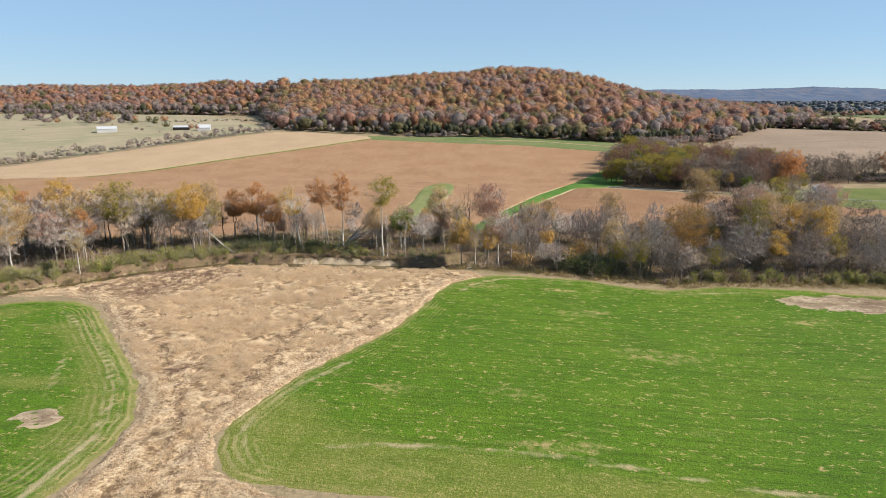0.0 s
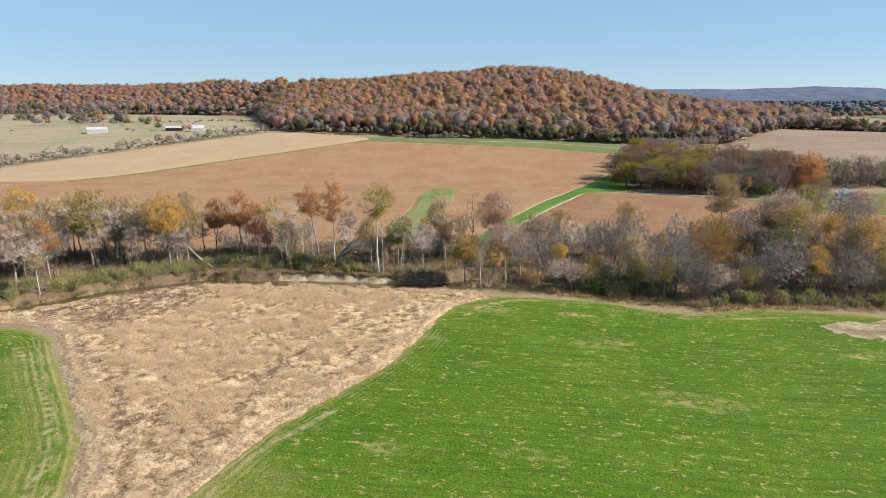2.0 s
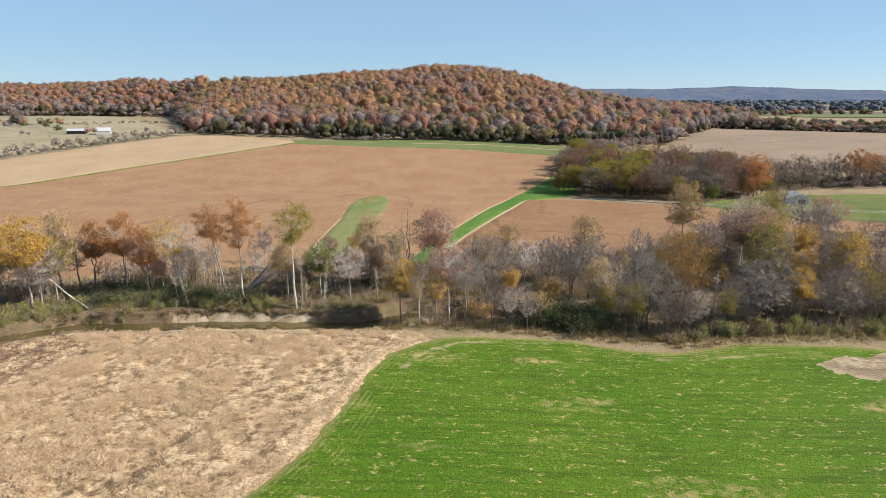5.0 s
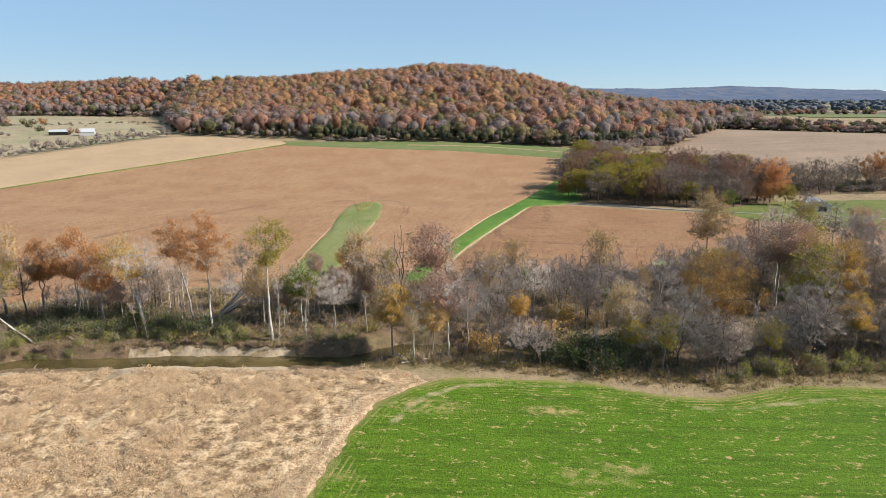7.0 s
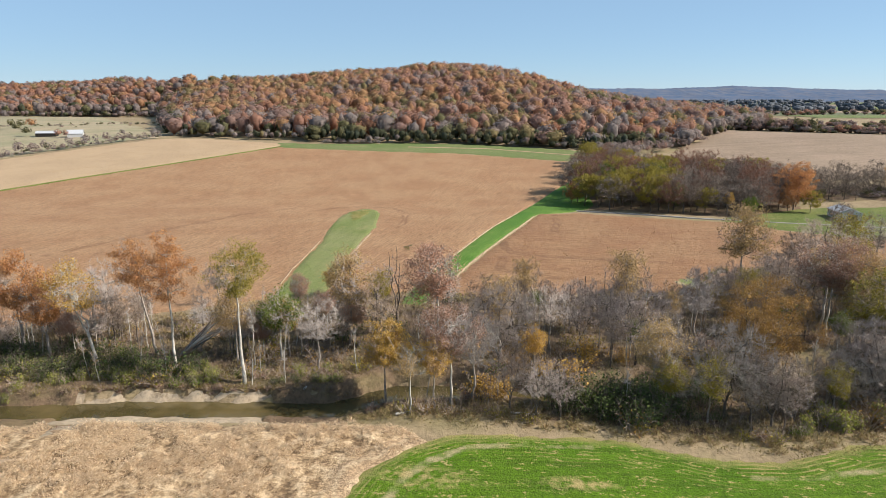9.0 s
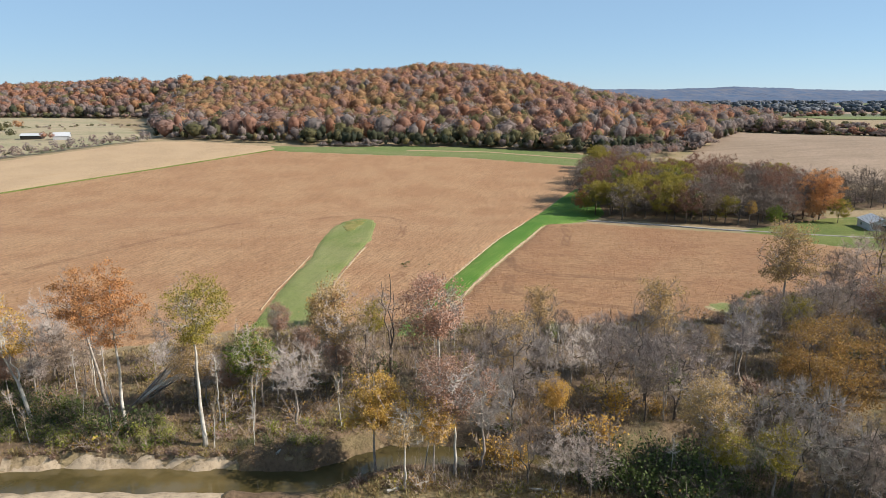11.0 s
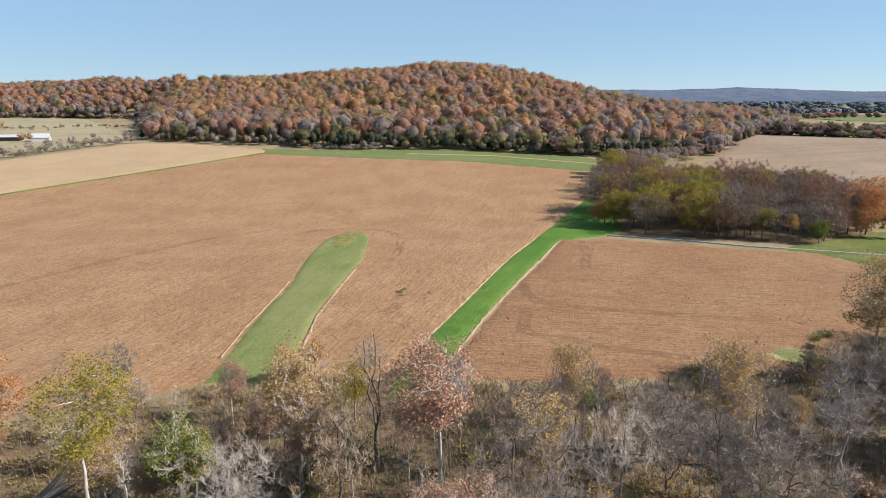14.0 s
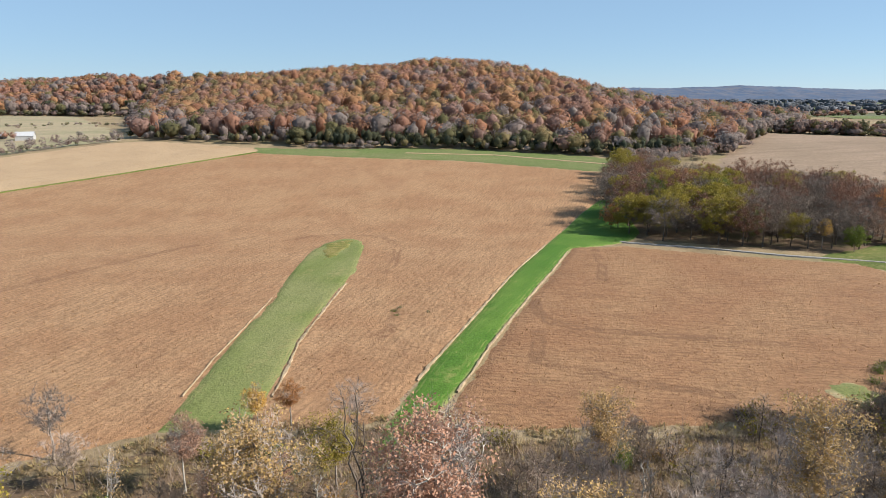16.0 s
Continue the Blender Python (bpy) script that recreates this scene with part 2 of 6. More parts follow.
M_SOY = field_material("dry_soybean", (0.295, 0.164, 0.086), (0.337, 0.203, 0.110), (0.206, 0.110, 0.059), (0.56, 0.75), fine=1.5, turn=73, row=1.15, rowdark=0.42, relief=0.4, fleck_at=(0.56, 0.66), stretch=0.13, comb=1.1, combdark=0.5, rut=(0.163, 0.087, 0.047), rut_at=1.0, rut_wide=0.75)
M_SOY_R = field_material("dry_soybean_rows", (0.257, 0.135, 0.069), (0.288, 0.165, 0.086), (0.180, 0.096, 0.051), (0.56, 0.75), fine=1.5, turn=-8, row=1.15, rowdark=0.42, relief=0.4, fleck_at=(0.56, 0.66), stretch=0.13, comb=1.1, combdark=0.5, rut=(0.147, 0.079, 0.042), rut_at=1.0, rut_wide=0.75)
M_CREAM = field_material("cut_stubble", (0.380, 0.270, 0.164), (0.343, 0.241, 0.146), (0.292, 0.190, 0.095), (0.6, 0.8), turn=38, rowdark=0.15)
M_TAN = field_material("far_stubble", (0.263, 0.191, 0.135), (0.226, 0.164, 0.113), (0.182, 0.128, 0.088), (0.55, 0.75), turn=14, broad=0.02, row=0.22, rowdark=0.38, fine=0.8)
M_GRASS = field_material("mown_grass", (0.131, 0.161, 0.044), (0.182, 0.190, 0.073), (0.219, 0.190, 0.080), (0.55, 0.72), turn=80, rowdark=0.2, edge=(0.307, 0.248, 0.139), edge_wide=0.8)
M_LUSH = field_material("lush_grass", (0.059, 0.138, 0.015), (0.092, 0.168, 0.025), (0.201, 0.201, 0.067), (0.62, 0.78), turn=60, rowdark=0.2, edge=(0.252, 0.227, 0.101), edge_wide=0.7)
M_LINE = field_material("rough_grass", (0.088, 0.117, 0.022), (0.131, 0.146, 0.036), (0.219, 0.182, 0.080), (0.55, 0.72))
M_VERGE = field_material("pale_verge", (0.110, 0.146, 0.044), (0.139, 0.153, 0.058), (0.219, 0.182, 0.095), (0.55, 0.75), turn=0, rowdark=0.1)
M_FARGREEN = field_material("far_dull_grass", (0.095, 0.110, 0.055), (0.131, 0.135, 0.073), (0.161, 0.139, 0.088), (0.55, 0.75), broad=0.008, turn=0, rowdark=0.1)
M_PASTURE = field_material("dry_pasture", (0.226, 0.208, 0.120), (0.292, 0.241, 0.153), (0.336, 0.248, 0.175), (0.5, 0.66), fine=0.9, broad=0.02, turn=20, rowdark=0.1)
M_REEDBED = reed_material()
M_DITCH = earth_material("damp_ditch", [(0.153, 0.106, 0.062), (0.226, 0.157, 0.091), (0.175, 0.150, 0.062)], 1.4, 0.3)
M_SAND = earth_material("pale_sand", [(0.292, 0.226, 0.153), (0.365, 0.292, 0.204), (0.321, 0.248, 0.168)], 1.5, 0.2, 0.15)
M_STRAW = earth_material("dead_grass", [(0.263, 0.197, 0.117), (0.365, 0.277, 0.182), (0.307, 0.241, 0.146)], 1.5, 0.3, 0.2)
M_GRAVEL = earth_material("gravel", [(0.230, 0.213, 0.191), (0.285, 0.268, 0.247), (0.252, 0.236, 0.213)], 3.0, 0.3, 0.1)
M_WATER, nt_, b_ = blank("muddy_water", 0.06, 0.45)
nt_.links.new(ramp(nt_, noise_at(nt_, 0.15, 4), [(0.38, (0.050, 0.040, 0.016)), (0.65, (0.096, 0.072, 0.030))]), b_.inputs["Base Color"])
bump(nt_, b_, noise_at(nt_, 1.2, 3), 0.08, 0.1)
B_GREY = bark_material("grey_bark", (0.185, 0.155, 0.130), (0.303, 0.261, 0.223))
B_DARK = bark_material("dark_bark", (0.073, 0.058, 0.047), (0.139, 0.113, 0.091))
B_PALE = bark_material("pale_sycamore_bark", (0.263, 0.241, 0.204), (0.453, 0.423, 0.372), 0.9)
T_GREY = bark_material("grey_twigs", (0.262, 0.222, 0.199), (0.398, 0.346, 0.309), 0.6)
T_MID = bark_material("grey_brown_twigs", (0.252, 0.199, 0.169), (0.407, 0.335, 0.291), 0.6)
T_BROWN = bark_material("brown_twigs", (0.223, 0.168, 0.129), (0.362, 0.285, 0.229), 0.6)
L_GOLD = leaf_material("gold_leaves", [(0.381, 0.227, 0.054), (0.527, 0.327, 0.078), (0.599, 0.408, 0.118)])
L_RUST = leaf_material("rust_leaves", [(0.306, 0.144, 0.066), (0.445, 0.208, 0.083), (0.539, 0.297, 0.121)])
L_TAN = leaf_material("tan_leaves", [(0.338, 0.239, 0.132), (0.462, 0.329, 0.174), (0.445, 0.305, 0.100)])
L_PINK = leaf_material("faded_pink_leaves", [(0.328, 0.188, 0.127), (0.426, 0.255, 0.182), (0.353, 0.243, 0.182)])
L_OLIVE = leaf_material("olive_leaves", [(0.149, 0.141, 0.033), (0.265, 0.228, 0.041), (0.381, 0.289, 0.058)])
L_GREEN = leaf_material("green_leaves", [(0.065, 0.101, 0.022), (0.128, 0.172, 0.032), (0.193, 0.215, 0.043)])
L_BROWN = leaf_material("brown_olive_leaves", [(0.197, 0.116, 0.044), (0.289, 0.169, 0.059), (0.348, 0.220, 0.065)])
L_DARK = leaf_material("dark_evergreen_leaves", [(0.042, 0.062, 0.022), (0.076, 0.104, 0.035), (0.111, 0.138, 0.042)])
L_GROVE = leaf_material("grove_twig_sprays", [(0.082, 0.066, 0.052), (0.128, 0.102, 0.082), (0.19, 0.155, 0.125)], 0.2)
L_MAROON = leaf_material("dull_red_leaves", [(0.145, 0.076, 0.051), (0.206, 0.106, 0.073), (0.242, 0.142, 0.100)])
L_REED = leaf_material("dry_reed_blades", [(0.609, 0.444, 0.278), (0.731, 0.557, 0.365), (0.783, 0.635, 0.461)], 0.45)
L_CANE = leaf_material("yellow_green_cane", [(0.161, 0.190, 0.038), (0.256, 0.276, 0.061), (0.360, 0.342, 0.095)])
L_STEM = leaf_material("thin_stems", [(0.110, 0.084, 0.066), (0.190, 0.150, 0.120), (0.321, 0.266, 0.230)], 0.0)
L_BANK = leaf_material("bank_weeds", [(0.155, 0.119, 0.045), (0.237, 0.201, 0.073), (0.329, 0.246, 0.128)], 0.3)
L_SEDGE = leaf_material("brown_sedge", [(0.182, 0.128, 0.069), (0.274, 0.201, 0.110), (0.237, 0.210, 0.091)], 0.3)
L_SOY = leaf_material("dry_soybean_plants", [(0.263, 0.135, 0.062), (0.350, 0.197, 0.095), (0.409, 0.248, 0.131)], 0.3)
L_WHEAT = leaf_material("young_wheat_blades", [(0.044, 0.110, 0.004), (0.073, 0.153, 0.007), (0.110, 0.182, 0.015)], 0.3)
L_WEED = leaf_material("dark_weed_stems", [(0.148, 0.091, 0.067), (0.217, 0.136, 0.101), (0.286, 0.188, 0.143)], 0.2)
# most tones carry a little extra blue, put in for distance haze
WOODS_STOPS = [(0.0, (0.063, 0.075, 0.053)), (0.14, (0.192, 0.171, 0.082)), (0.3, (0.325, 0.233, 0.125)), (0.45, (0.433, 0.258, 0.135)), (0.6, (0.391, 0.199, 0.120)), (0.75, (0.335, 0.195, 0.15)), (0.88, (0.275, 0.208, 0.185)), (1.0, (0.275, 0.235, 0.215))]
M_WOODS = woods_material("autumn_woods", WOODS_STOPS)
M_WHITE = plain("white_metal", (0.385, 0.385, 0.380), 0.5)
M_SHEDWALL = plain("painted_metal", (0.540, 0.547, 0.555), 0.45)
M_ROOF = plain("pale_metal_roof", (0.402, 0.409, 0.423), 0.5)
M_GREYROOF = plain("grey_roof", (0.219, 0.219, 0.226), 0.6)
M_DARKGLASS = plain("dark_glass", (0.022, 0.036, 0.044), 0.15)
# near-black that paints the shade inside doorways and the open barn
M_SHADE = plain("opening_shade", (0.022, 0.020, 0.018), 0.9)
M_FLESH = plain("split_wood", (0.612, 0.522, 0.424), 0.8)
M_SILO = plain("silo_concrete", (0.110, 0.124, 0.153), 0.7)
# distance haze is painted into the bluish tones of ridge and far woods
M_HAZERIDGE, nt_, b_ = blank("hazed_far_ridge", 1.0, 0.0)
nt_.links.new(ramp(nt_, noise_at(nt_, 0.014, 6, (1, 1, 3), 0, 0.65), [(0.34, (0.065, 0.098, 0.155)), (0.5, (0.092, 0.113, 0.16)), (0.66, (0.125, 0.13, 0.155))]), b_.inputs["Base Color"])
M_HAZEWOOD = plain("far_woodland", (0.110, 0.117, 0.131), 1.0, 0.0, 0.02, 0.3)

# ---- the lie of the land ----
TX = [-4800, -900, -620, -552, -520, -473, -391, -347, -293, -234, -178, -154, -132, -96, -60, -25, 9, 44, 78, 111, 152, 199, 247, 300, 500, 4800]
HTOP = [46, 47, 48, 49, 55, 55, 50, 55, 54, 51, 52, 55, 57, 59, 60, 66, 66.5, 64, 59, 52, 39, 30, 24.5, 18, 17, 17]    # crest of the wooded hills, by x
HX = [-4800, -900, -545, -350, -200, -150, -60, 8, 100, 167, 240, 320, 500, 4800]
HFRONT = [930, 920, 925, 905, 562, 545, 522, 519, 495, 505, 620, 720, 760, 760]      # foot of the woods
HCREST = [1200, 1150, 1150, 1010, 950, 930, 910, 900, 890, 880, 880, 880, 900, 900]
CREEK = [(-190, 95), (-150, 108), (-125, 121), (-105, 137), (-92, 150.5), (-74, 162), (-60, 162.4), (-45, 163.6), (-28, 163.2), (-16, 163), (-6, 169.3), (6, 168.3), (20, 165), (36, 169), (60, 174), (100, 184), (150, 196), (260, 215)]


def smooth(t):
    t = np.clip(t, 0, 1)
    return t * t * (3 - 2 * t)


def line_distance(x, y, pts):
    best = np.full(np.shape(x), 1e9)
    for (ax, ay), (bx, by) in zip(pts[:-1], pts[1:]):
        dx, dy = bx - ax, by - ay
        t = np.clip(((x - ax) * dx + (y - ay) * dy) / (dx * dx + dy * dy), 0, 1)
        best = np.minimum(best, np.hypot(x - ax - t * dx, y - ay - t * dy))
    return best


def inside(x, y, pts):
    """Signed distance to a closed outline, positive within."""
    odd = np.zeros(np.shape(x), bool)
    for (ax, ay), (bx, by) in zip(pts, pts[1:] + pts[:1]):
        if ay != by:
            odd ^= ((ay > y) != (by > y)) & (x < (bx - ax) * (y - ay) / (by - ay) + ax)
    d = line_distance(x, y, pts + pts[:1])
    return np.where(odd, d, -d)


def wave(x, y, s, seed=0.0):
    """A cheap smooth wobble in about -1 to 1."""
    return (np.sin(x / s * 1.7 + seed) * np.cos(y / s * 1.3 - seed * 2) + 0.6 * np.sin((x + y) / s * 2.9 + seed * 3) + 0.4 * np.cos((x - 1.7 * y) / s * 4.3 + seed)) / 2


def land(x, y):
    x, y = np.asarray(x, float), np.asarray(y, float)
    z = np.interp(y, [-4000, 285, 345, 370, 530, 560, 660, 2500, 5000], [0, 0, -1.5, -0.8, 12.8, 14, 16, 18, 18])
    z = z - 1.2 * smooth((x + 5) / 50) * (1 - smooth((y - 150) / 25))
    top, front, crest = np.interp(x, TX, HTOP), np.interp(x, HX, HFRONT), np.interp(x, HX, HCREST)
    up = (y - front) / (crest - front)
    rise = np.where(up < 1, smooth(0.08 + np.clip(up, 0, 1) * 0.92) - smooth(np.array(0.08)), 1 - 0.6 * smooth((y - crest) / 500))
    hill = np.where(up > 0, (top - 15) * np.maximum(rise, 0), 0)
    z = z + np.maximum(hill, 0) + np.where(up > 0.15, 2.0 * wave(x, y, 60.0) * np.clip((360 - x) / 80, 0, 1), 0)
    near = (y > 60) & (y < 260) & (np.abs(x) < 300)
    d = np.where(near, line_distance(np.where(near, x, 0), np.where(near, y, 0), CREEK), 99) + 0.5 * wave(x, y, 3.0, 1.0)
    steep = np.interp(d, [0, 2.6, 3.3, 5.5], [-3.0, -2.6, -0.4, 0])
    gentle = np.interp(d, [0, 2.2, 3.0, 5.0, 9.0, 12.0], [-3.0, -2.4, -1.85, -1.3, -0.3, 0])
    hither = (y < np.interp(x, [p[0] for p in CREEK], [p[1] for p in CREEK])) & (x < 4)
    bank = np.where(hither, gentle, steep)
    z = z + bank
    lumpy = np.clip((d - 3) / 3, 0, 1) * np.where(near, 0.12, 0.0)
    return z + lumpy * wave(x, y, 2.3, 2.0)


def knolls(x, y, s, seed=0):
    """Uneven lumps of about s metres, in 0 to 1."""
    table = np.random.default_rng(seed).random((97, 97))
    u, v = np.asarray(x) / s, np.asarray(y) / s
    i, j = np.floor(u).astype(int), np.floor(v).astype(int)
    fu, fv = smooth(u - i), smooth(v - j)
    i, j = i % 96, j % 96
    return (table[i, j] * (1 - fu) + table[i + 1, j] * fu) * (1 - fv) + (table[i, j + 1] * (1 - fu) + table[i + 1, j + 1] * fu) * fv


def ground_z(x, y):
    return float(land(np.array([x]), np.array([y]))[0])


def mesh_of(name, verts, faces, mat):
    me = bpy.data.meshes.new(name)
    me.from_pydata(verts, [], faces)
    me.materials.append(mat)
    return me


def grid_mesh(name, xs, ys, zz, mat, keep=None):
    nx, ny = len(xs), len(ys)
    gx, gy = np.meshgrid(xs, ys)
    co = np.stack([gx, gy, zz], -1).reshape(-1, 3)
    i = (np.arange(ny - 1)[:, None] * nx + np.arange(nx - 1)[None, :]).ravel()
    quads = np.stack([i, i + 1, i + nx + 1, i + nx], -1)
    if keep is not None:
        k = keep.ravel()
        quads = quads[k[quads].any(1)]
        used = np.unique(quads)
        back_to = np.full(len(co), -1)
        back_to[used] = np.arange(len(used))
        co, quads = co[used], back_to[quads]
    me = bpy.data.meshes.new(name)
    me.from_pydata(co.tolist(), [], quads.tolist())
    me.materials.append(mat)
    me.polygons.foreach_set("use_smooth", [True] * len(me.polygons))
    return me


def spaced(stops):
    """Coordinates from (start, step) pairs, the last one being the end."""
    out = []
    for (a, s), (b, _) in zip(stops[:-1], stops[1:]):
        out += list(np.linspace(a, b, max(1, round((b - a) / s)), endpoint=False))
    return np.array(out + [stops[-1][0]])


gxs = spaced([(-4700, 400), (-1300, 60), (-500, 12), (-180, 4), (-110, 2.1), (60, 3.5), (120, 5), (300, 14), (700, 80), (1500, 400), (4700, 1)])
gys = spaced([(-500, 60), (20, 4), (130, 1.6), (150, 0.8), (176, 2), (240, 5), (700, 12), (1300, 60), (2500, 300), (4300, 1)])
GX, GY = np.meshgrid(gxs, gys)
tagged(new("ground", grid_mesh("ground", gxs, gys, land(GX, GY), M_GROUND)), "dry grass and bare earth of a wide valley", "ground", kind="structure")


def sheet(name, outline, mat, label, category, cell=2.5, lift=0.12, rough=0.5, kind="structure", off_creek=0.0, lumps=0.0, thin=(), worn=(), tracks=()):
    """A field with its own surface, that rises out of the ground at its outline."""
    px, py = [p[0] for p in outline], [p[1] for p in outline]
    xs = np.arange(min(px) - 2 * cell, max(px) + 2 * cell, cell)
    ys = np.arange(min(py) - 2 * cell, max(py) + 2 * cell, cell)
    X, Y = np.meshgrid(xs, ys)
    sd = inside(X, Y, outline) + rough * wave(X, Y, 5.0, 0.7) + 0.5 * rough * wave(X, Y, 1.9, 0.2)
    if off_creek:
        sd = np.minimum(sd, line_distance(X, Y, CREEK) - off_creek)
    z = land(X, Y) + np.clip(sd * lift / 0.8, -2.5 * lift, lift)
    if lumps:
        z = z + lumps * np.clip(sd / 2, 0, 1) * (knolls(X, Y, 2.3, 3) ** 1.5 + 0.7 * knolls(X, Y, 1.0, 4) - 0.3)
    me = grid_mesh(name, xs, ys, z, mat, sd > -1.0 * cell)
    co = np.empty(len(me.vertices) * 3)
    me.vertices.foreach_get("co", co)
    inset = np.clip(inside(co[0::3], co[1::3], outline), 0, 30)
    me.attributes.new("inset", "FLOAT", "POINT").data.foreach_set("value", inset)
    if tracks:
        way = np.min([line_distance(co[0::3], co[1::3], path) for path in tracks], 0)
        me.attributes.new("track", "FLOAT", "POINT").data.foreach_set("value", way)
    for key, zones in (("thin", thin), ("worn", worn)):
        share = np.zeros(len(inset))
        for area, soft in zones:
            share = np.maximum(share, np.clip(inside(co[0::3], co[1::3], area) / soft + 0.5, 0, 1))
        if zones:
            me.attributes.new(key, "FLOAT", "POINT").data.foreach_set("value", share)
    ob = new(name, me)
    return tagged(ob, label, category, kind=kind)


WHEAT_R = [(230, 152), (130, 150), (91, 147), (72, 151), (55, 151.5), (44, 147.5), (36, 147.5), (24, 152), (10, 152.7), (2, 152.5), (-4.5, 149), (-9.5, 144), (-12.7, 136), (-14, 129), (-17.6, 112.7), (-23.6, 100), (-29, 90.6), (-31.6, 82), (-33.3, 75), (-34.2, 70.5), (-32.8, 64.9), (-28.8, 59.5), (-25, 58.2), (-14.8, 57.6), (-3, 57), (40, 50), (120, 40), (230, 40)]
WHEAT_L = [(-200, 85), (-140, 108), (-105, 117.5), (-99.5, 120.7), (-90.8, 121.5), (-82.9, 117.6), (-71, 103.5), (-60, 91), (-53.5, 83), (-47.8, 72.4), (-46.4, 64.8), (-46.8, 55), (-60, 20), (-200, 20)]
REED = [(-46, 40), (-46, 64), (-47.5, 72), (-53, 83), (-60, 92), (-71, 105), (-83, 119.5), (-91, 124), (-100, 124), (-112, 124), (-100, 138), (-89, 146.5), (-74, 153.5), (-58, 155), (-42, 156.2), (-25, 155.8), (-13, 156), (-5, 154.5), (-2, 150.5), (-9.5, 143), (-12.8, 129), (-17, 112), (-23, 99.5), (-28.5, 90), (-33, 75), (-34, 68), (-31, 60), (-22, 56.5), (0, 54), (0, 40)]
SOY = [(-208, 374), (-184, 405), (-154, 441), (-104, 504), (-95, 500), (-45, 489), (12, 480), (79, 452), (70, 420), (64.5, 397), (51, 373), (43, 354), (37.6, 342), (19.7, 296), (10.9, 271), (1.9, 245), (-2.1, 234), (-7.8, 215), (-20, 213), (-36, 213), (-55, 203), (-90, 192), (-140, 180), (-210, 170), (-330, 170), (-330, 300), (-240, 340)]
SOY_R = [(38.7, 322), (54.4, 323.9), (78.9, 312.3), (97.4, 305.6), (109.7, 301.3), (114, 287), (130, 276), (160, 262), (150, 250), (104, 245), (74, 226), (50, 216), (41, 215), (7, 213), (0.5, 216), (4, 228), (6.8, 236), (8.8, 242), (14.3, 257), (21.3, 274.8), (28, 291.8)]
CREAM = [(-311, 377), (-285, 417), (-237, 486), (-194, 545), (-170, 545), (-135, 531), (-105, 519), (-104, 506), (-155, 443), (-185, 407), (-210, 376), (-260, 320), (-340, 310), (-420, 330), (-420, 350)]
STRIP_A = [(-31, 334), (-35.5, 326.5), (-38, 312), (-38, 296), (-36.6, 269), (-37.4, 247), (-38, 235), (-37.6, 212), (-25.5, 212), (-24.8, 230), (-25.4, 244), (-23.6, 266), (-20.9, 291), (-21.6, 312), (-22.4, 323), (-24.4, 330.4), (-27.5, 334)]
STRIP_B = [(64.5, 397), (51, 373), (43, 354), (37.6, 342), (19.7, 296.3), (10.9, 271), (1.9, 245), (-2.1, 234), (-7.8, 214), (-9, 207), (-3, 207), (-1.5, 216), (3.4, 228.4), (6, 236), (8, 242.3), (13.5, 257), (20.5, 275), (27.2, 292), (37.8, 320), (47, 324), (55.5, 329), (60, 334), (66, 345), (72, 395)]
VERGE = [(-112, 521), (-63, 517), (-28, 522), (26, 516), (80, 496), (110, 480), (92, 452), (79, 452), (12, 480), (-45, 489), (-95, 500), (-104, 504)]
PASTURE = [(-330, 395), (-285, 424), (-240, 494), (-200, 552), (-208, 580), (-250, 640), (-340, 780), (-420, 900), (-560, 925), (-900, 925), (-900, 500), (-500, 420)]
TAN = [(128, 440), (150, 490), (180, 530), (215, 590), (231, 634), (255, 622), (302, 601), (345, 582), (460, 545), (640, 480), (500, 410), (300, 392), (190, 405)]
LAWN = [(102, 307), (109.7, 301.5), (114, 287.5), (130, 276.5), (160, 262.5), (260, 255), (260, 350), (150, 338), (124, 322), (112, 316)]

BELT_AREA = [(-190, 110), (-150, 122), (-118, 140), (-100, 158), (-82, 166.5), (-60, 167), (-14, 167.5), (-10, 160), (10, 158), (30, 155), (46, 152), (60, 155), (90, 156), (130, 158), (230, 165), (230, 270), (150, 268), (118, 258), (88, 235), (70, 226), (50, 212), (41, 212), (8, 210), (-8, 214), (-36, 208), (-55, 198), (-90, 188), (-140, 178), (-190, 165)]
sheet("leaf_litter", BELT_AREA, M_LITTER, "brown leaf litter and brush under the creek trees", "leaf litter", 1.5, 0.08, 0.5, off_creek=5.6)
sheet("reed_bed", REED, M_REEDBED, "flattened tan reed bed in a damp hollow", "reed bed", 0.6, 0.22, 0.8, lumps=0.5)
THIN_R = [([(-37, 60), (-36, 76), (-30, 84), (-24, 82), (-19, 74), (-10, 70.5), (2, 68), (18, 66.5), (30, 64), (41, 62.5), (62, 57), (90, 52), (90, 36), (-40, 44)], 7.0)]
WORN_R = [([(-37, 58), (-38, 78), (-32, 90), (-28, 92), (-28, 82), (-29.5, 74), (-28, 66), (-24, 62), (-24, 56)], 3.0)]
THIN_L = [([(-84, 112), (-64, 92), (-52, 76), (-47, 60), (-58, 60), (-60, 76), (-70, 92), (-86, 104)], 6.0), ([(-110, 112), (-92, 116), (-92, 111), (-108, 104)], 4.0), ([(-78, 84), (-66, 84), (-66, 79), (-80, 78)], 4.0)]
WORN_L = [([(-80, 116), (-66, 98), (-53, 83), (-46, 72), (-45, 55), (-55, 55), (-55, 72), (-62, 86), (-76, 100), (-86, 110)], 4.0)]
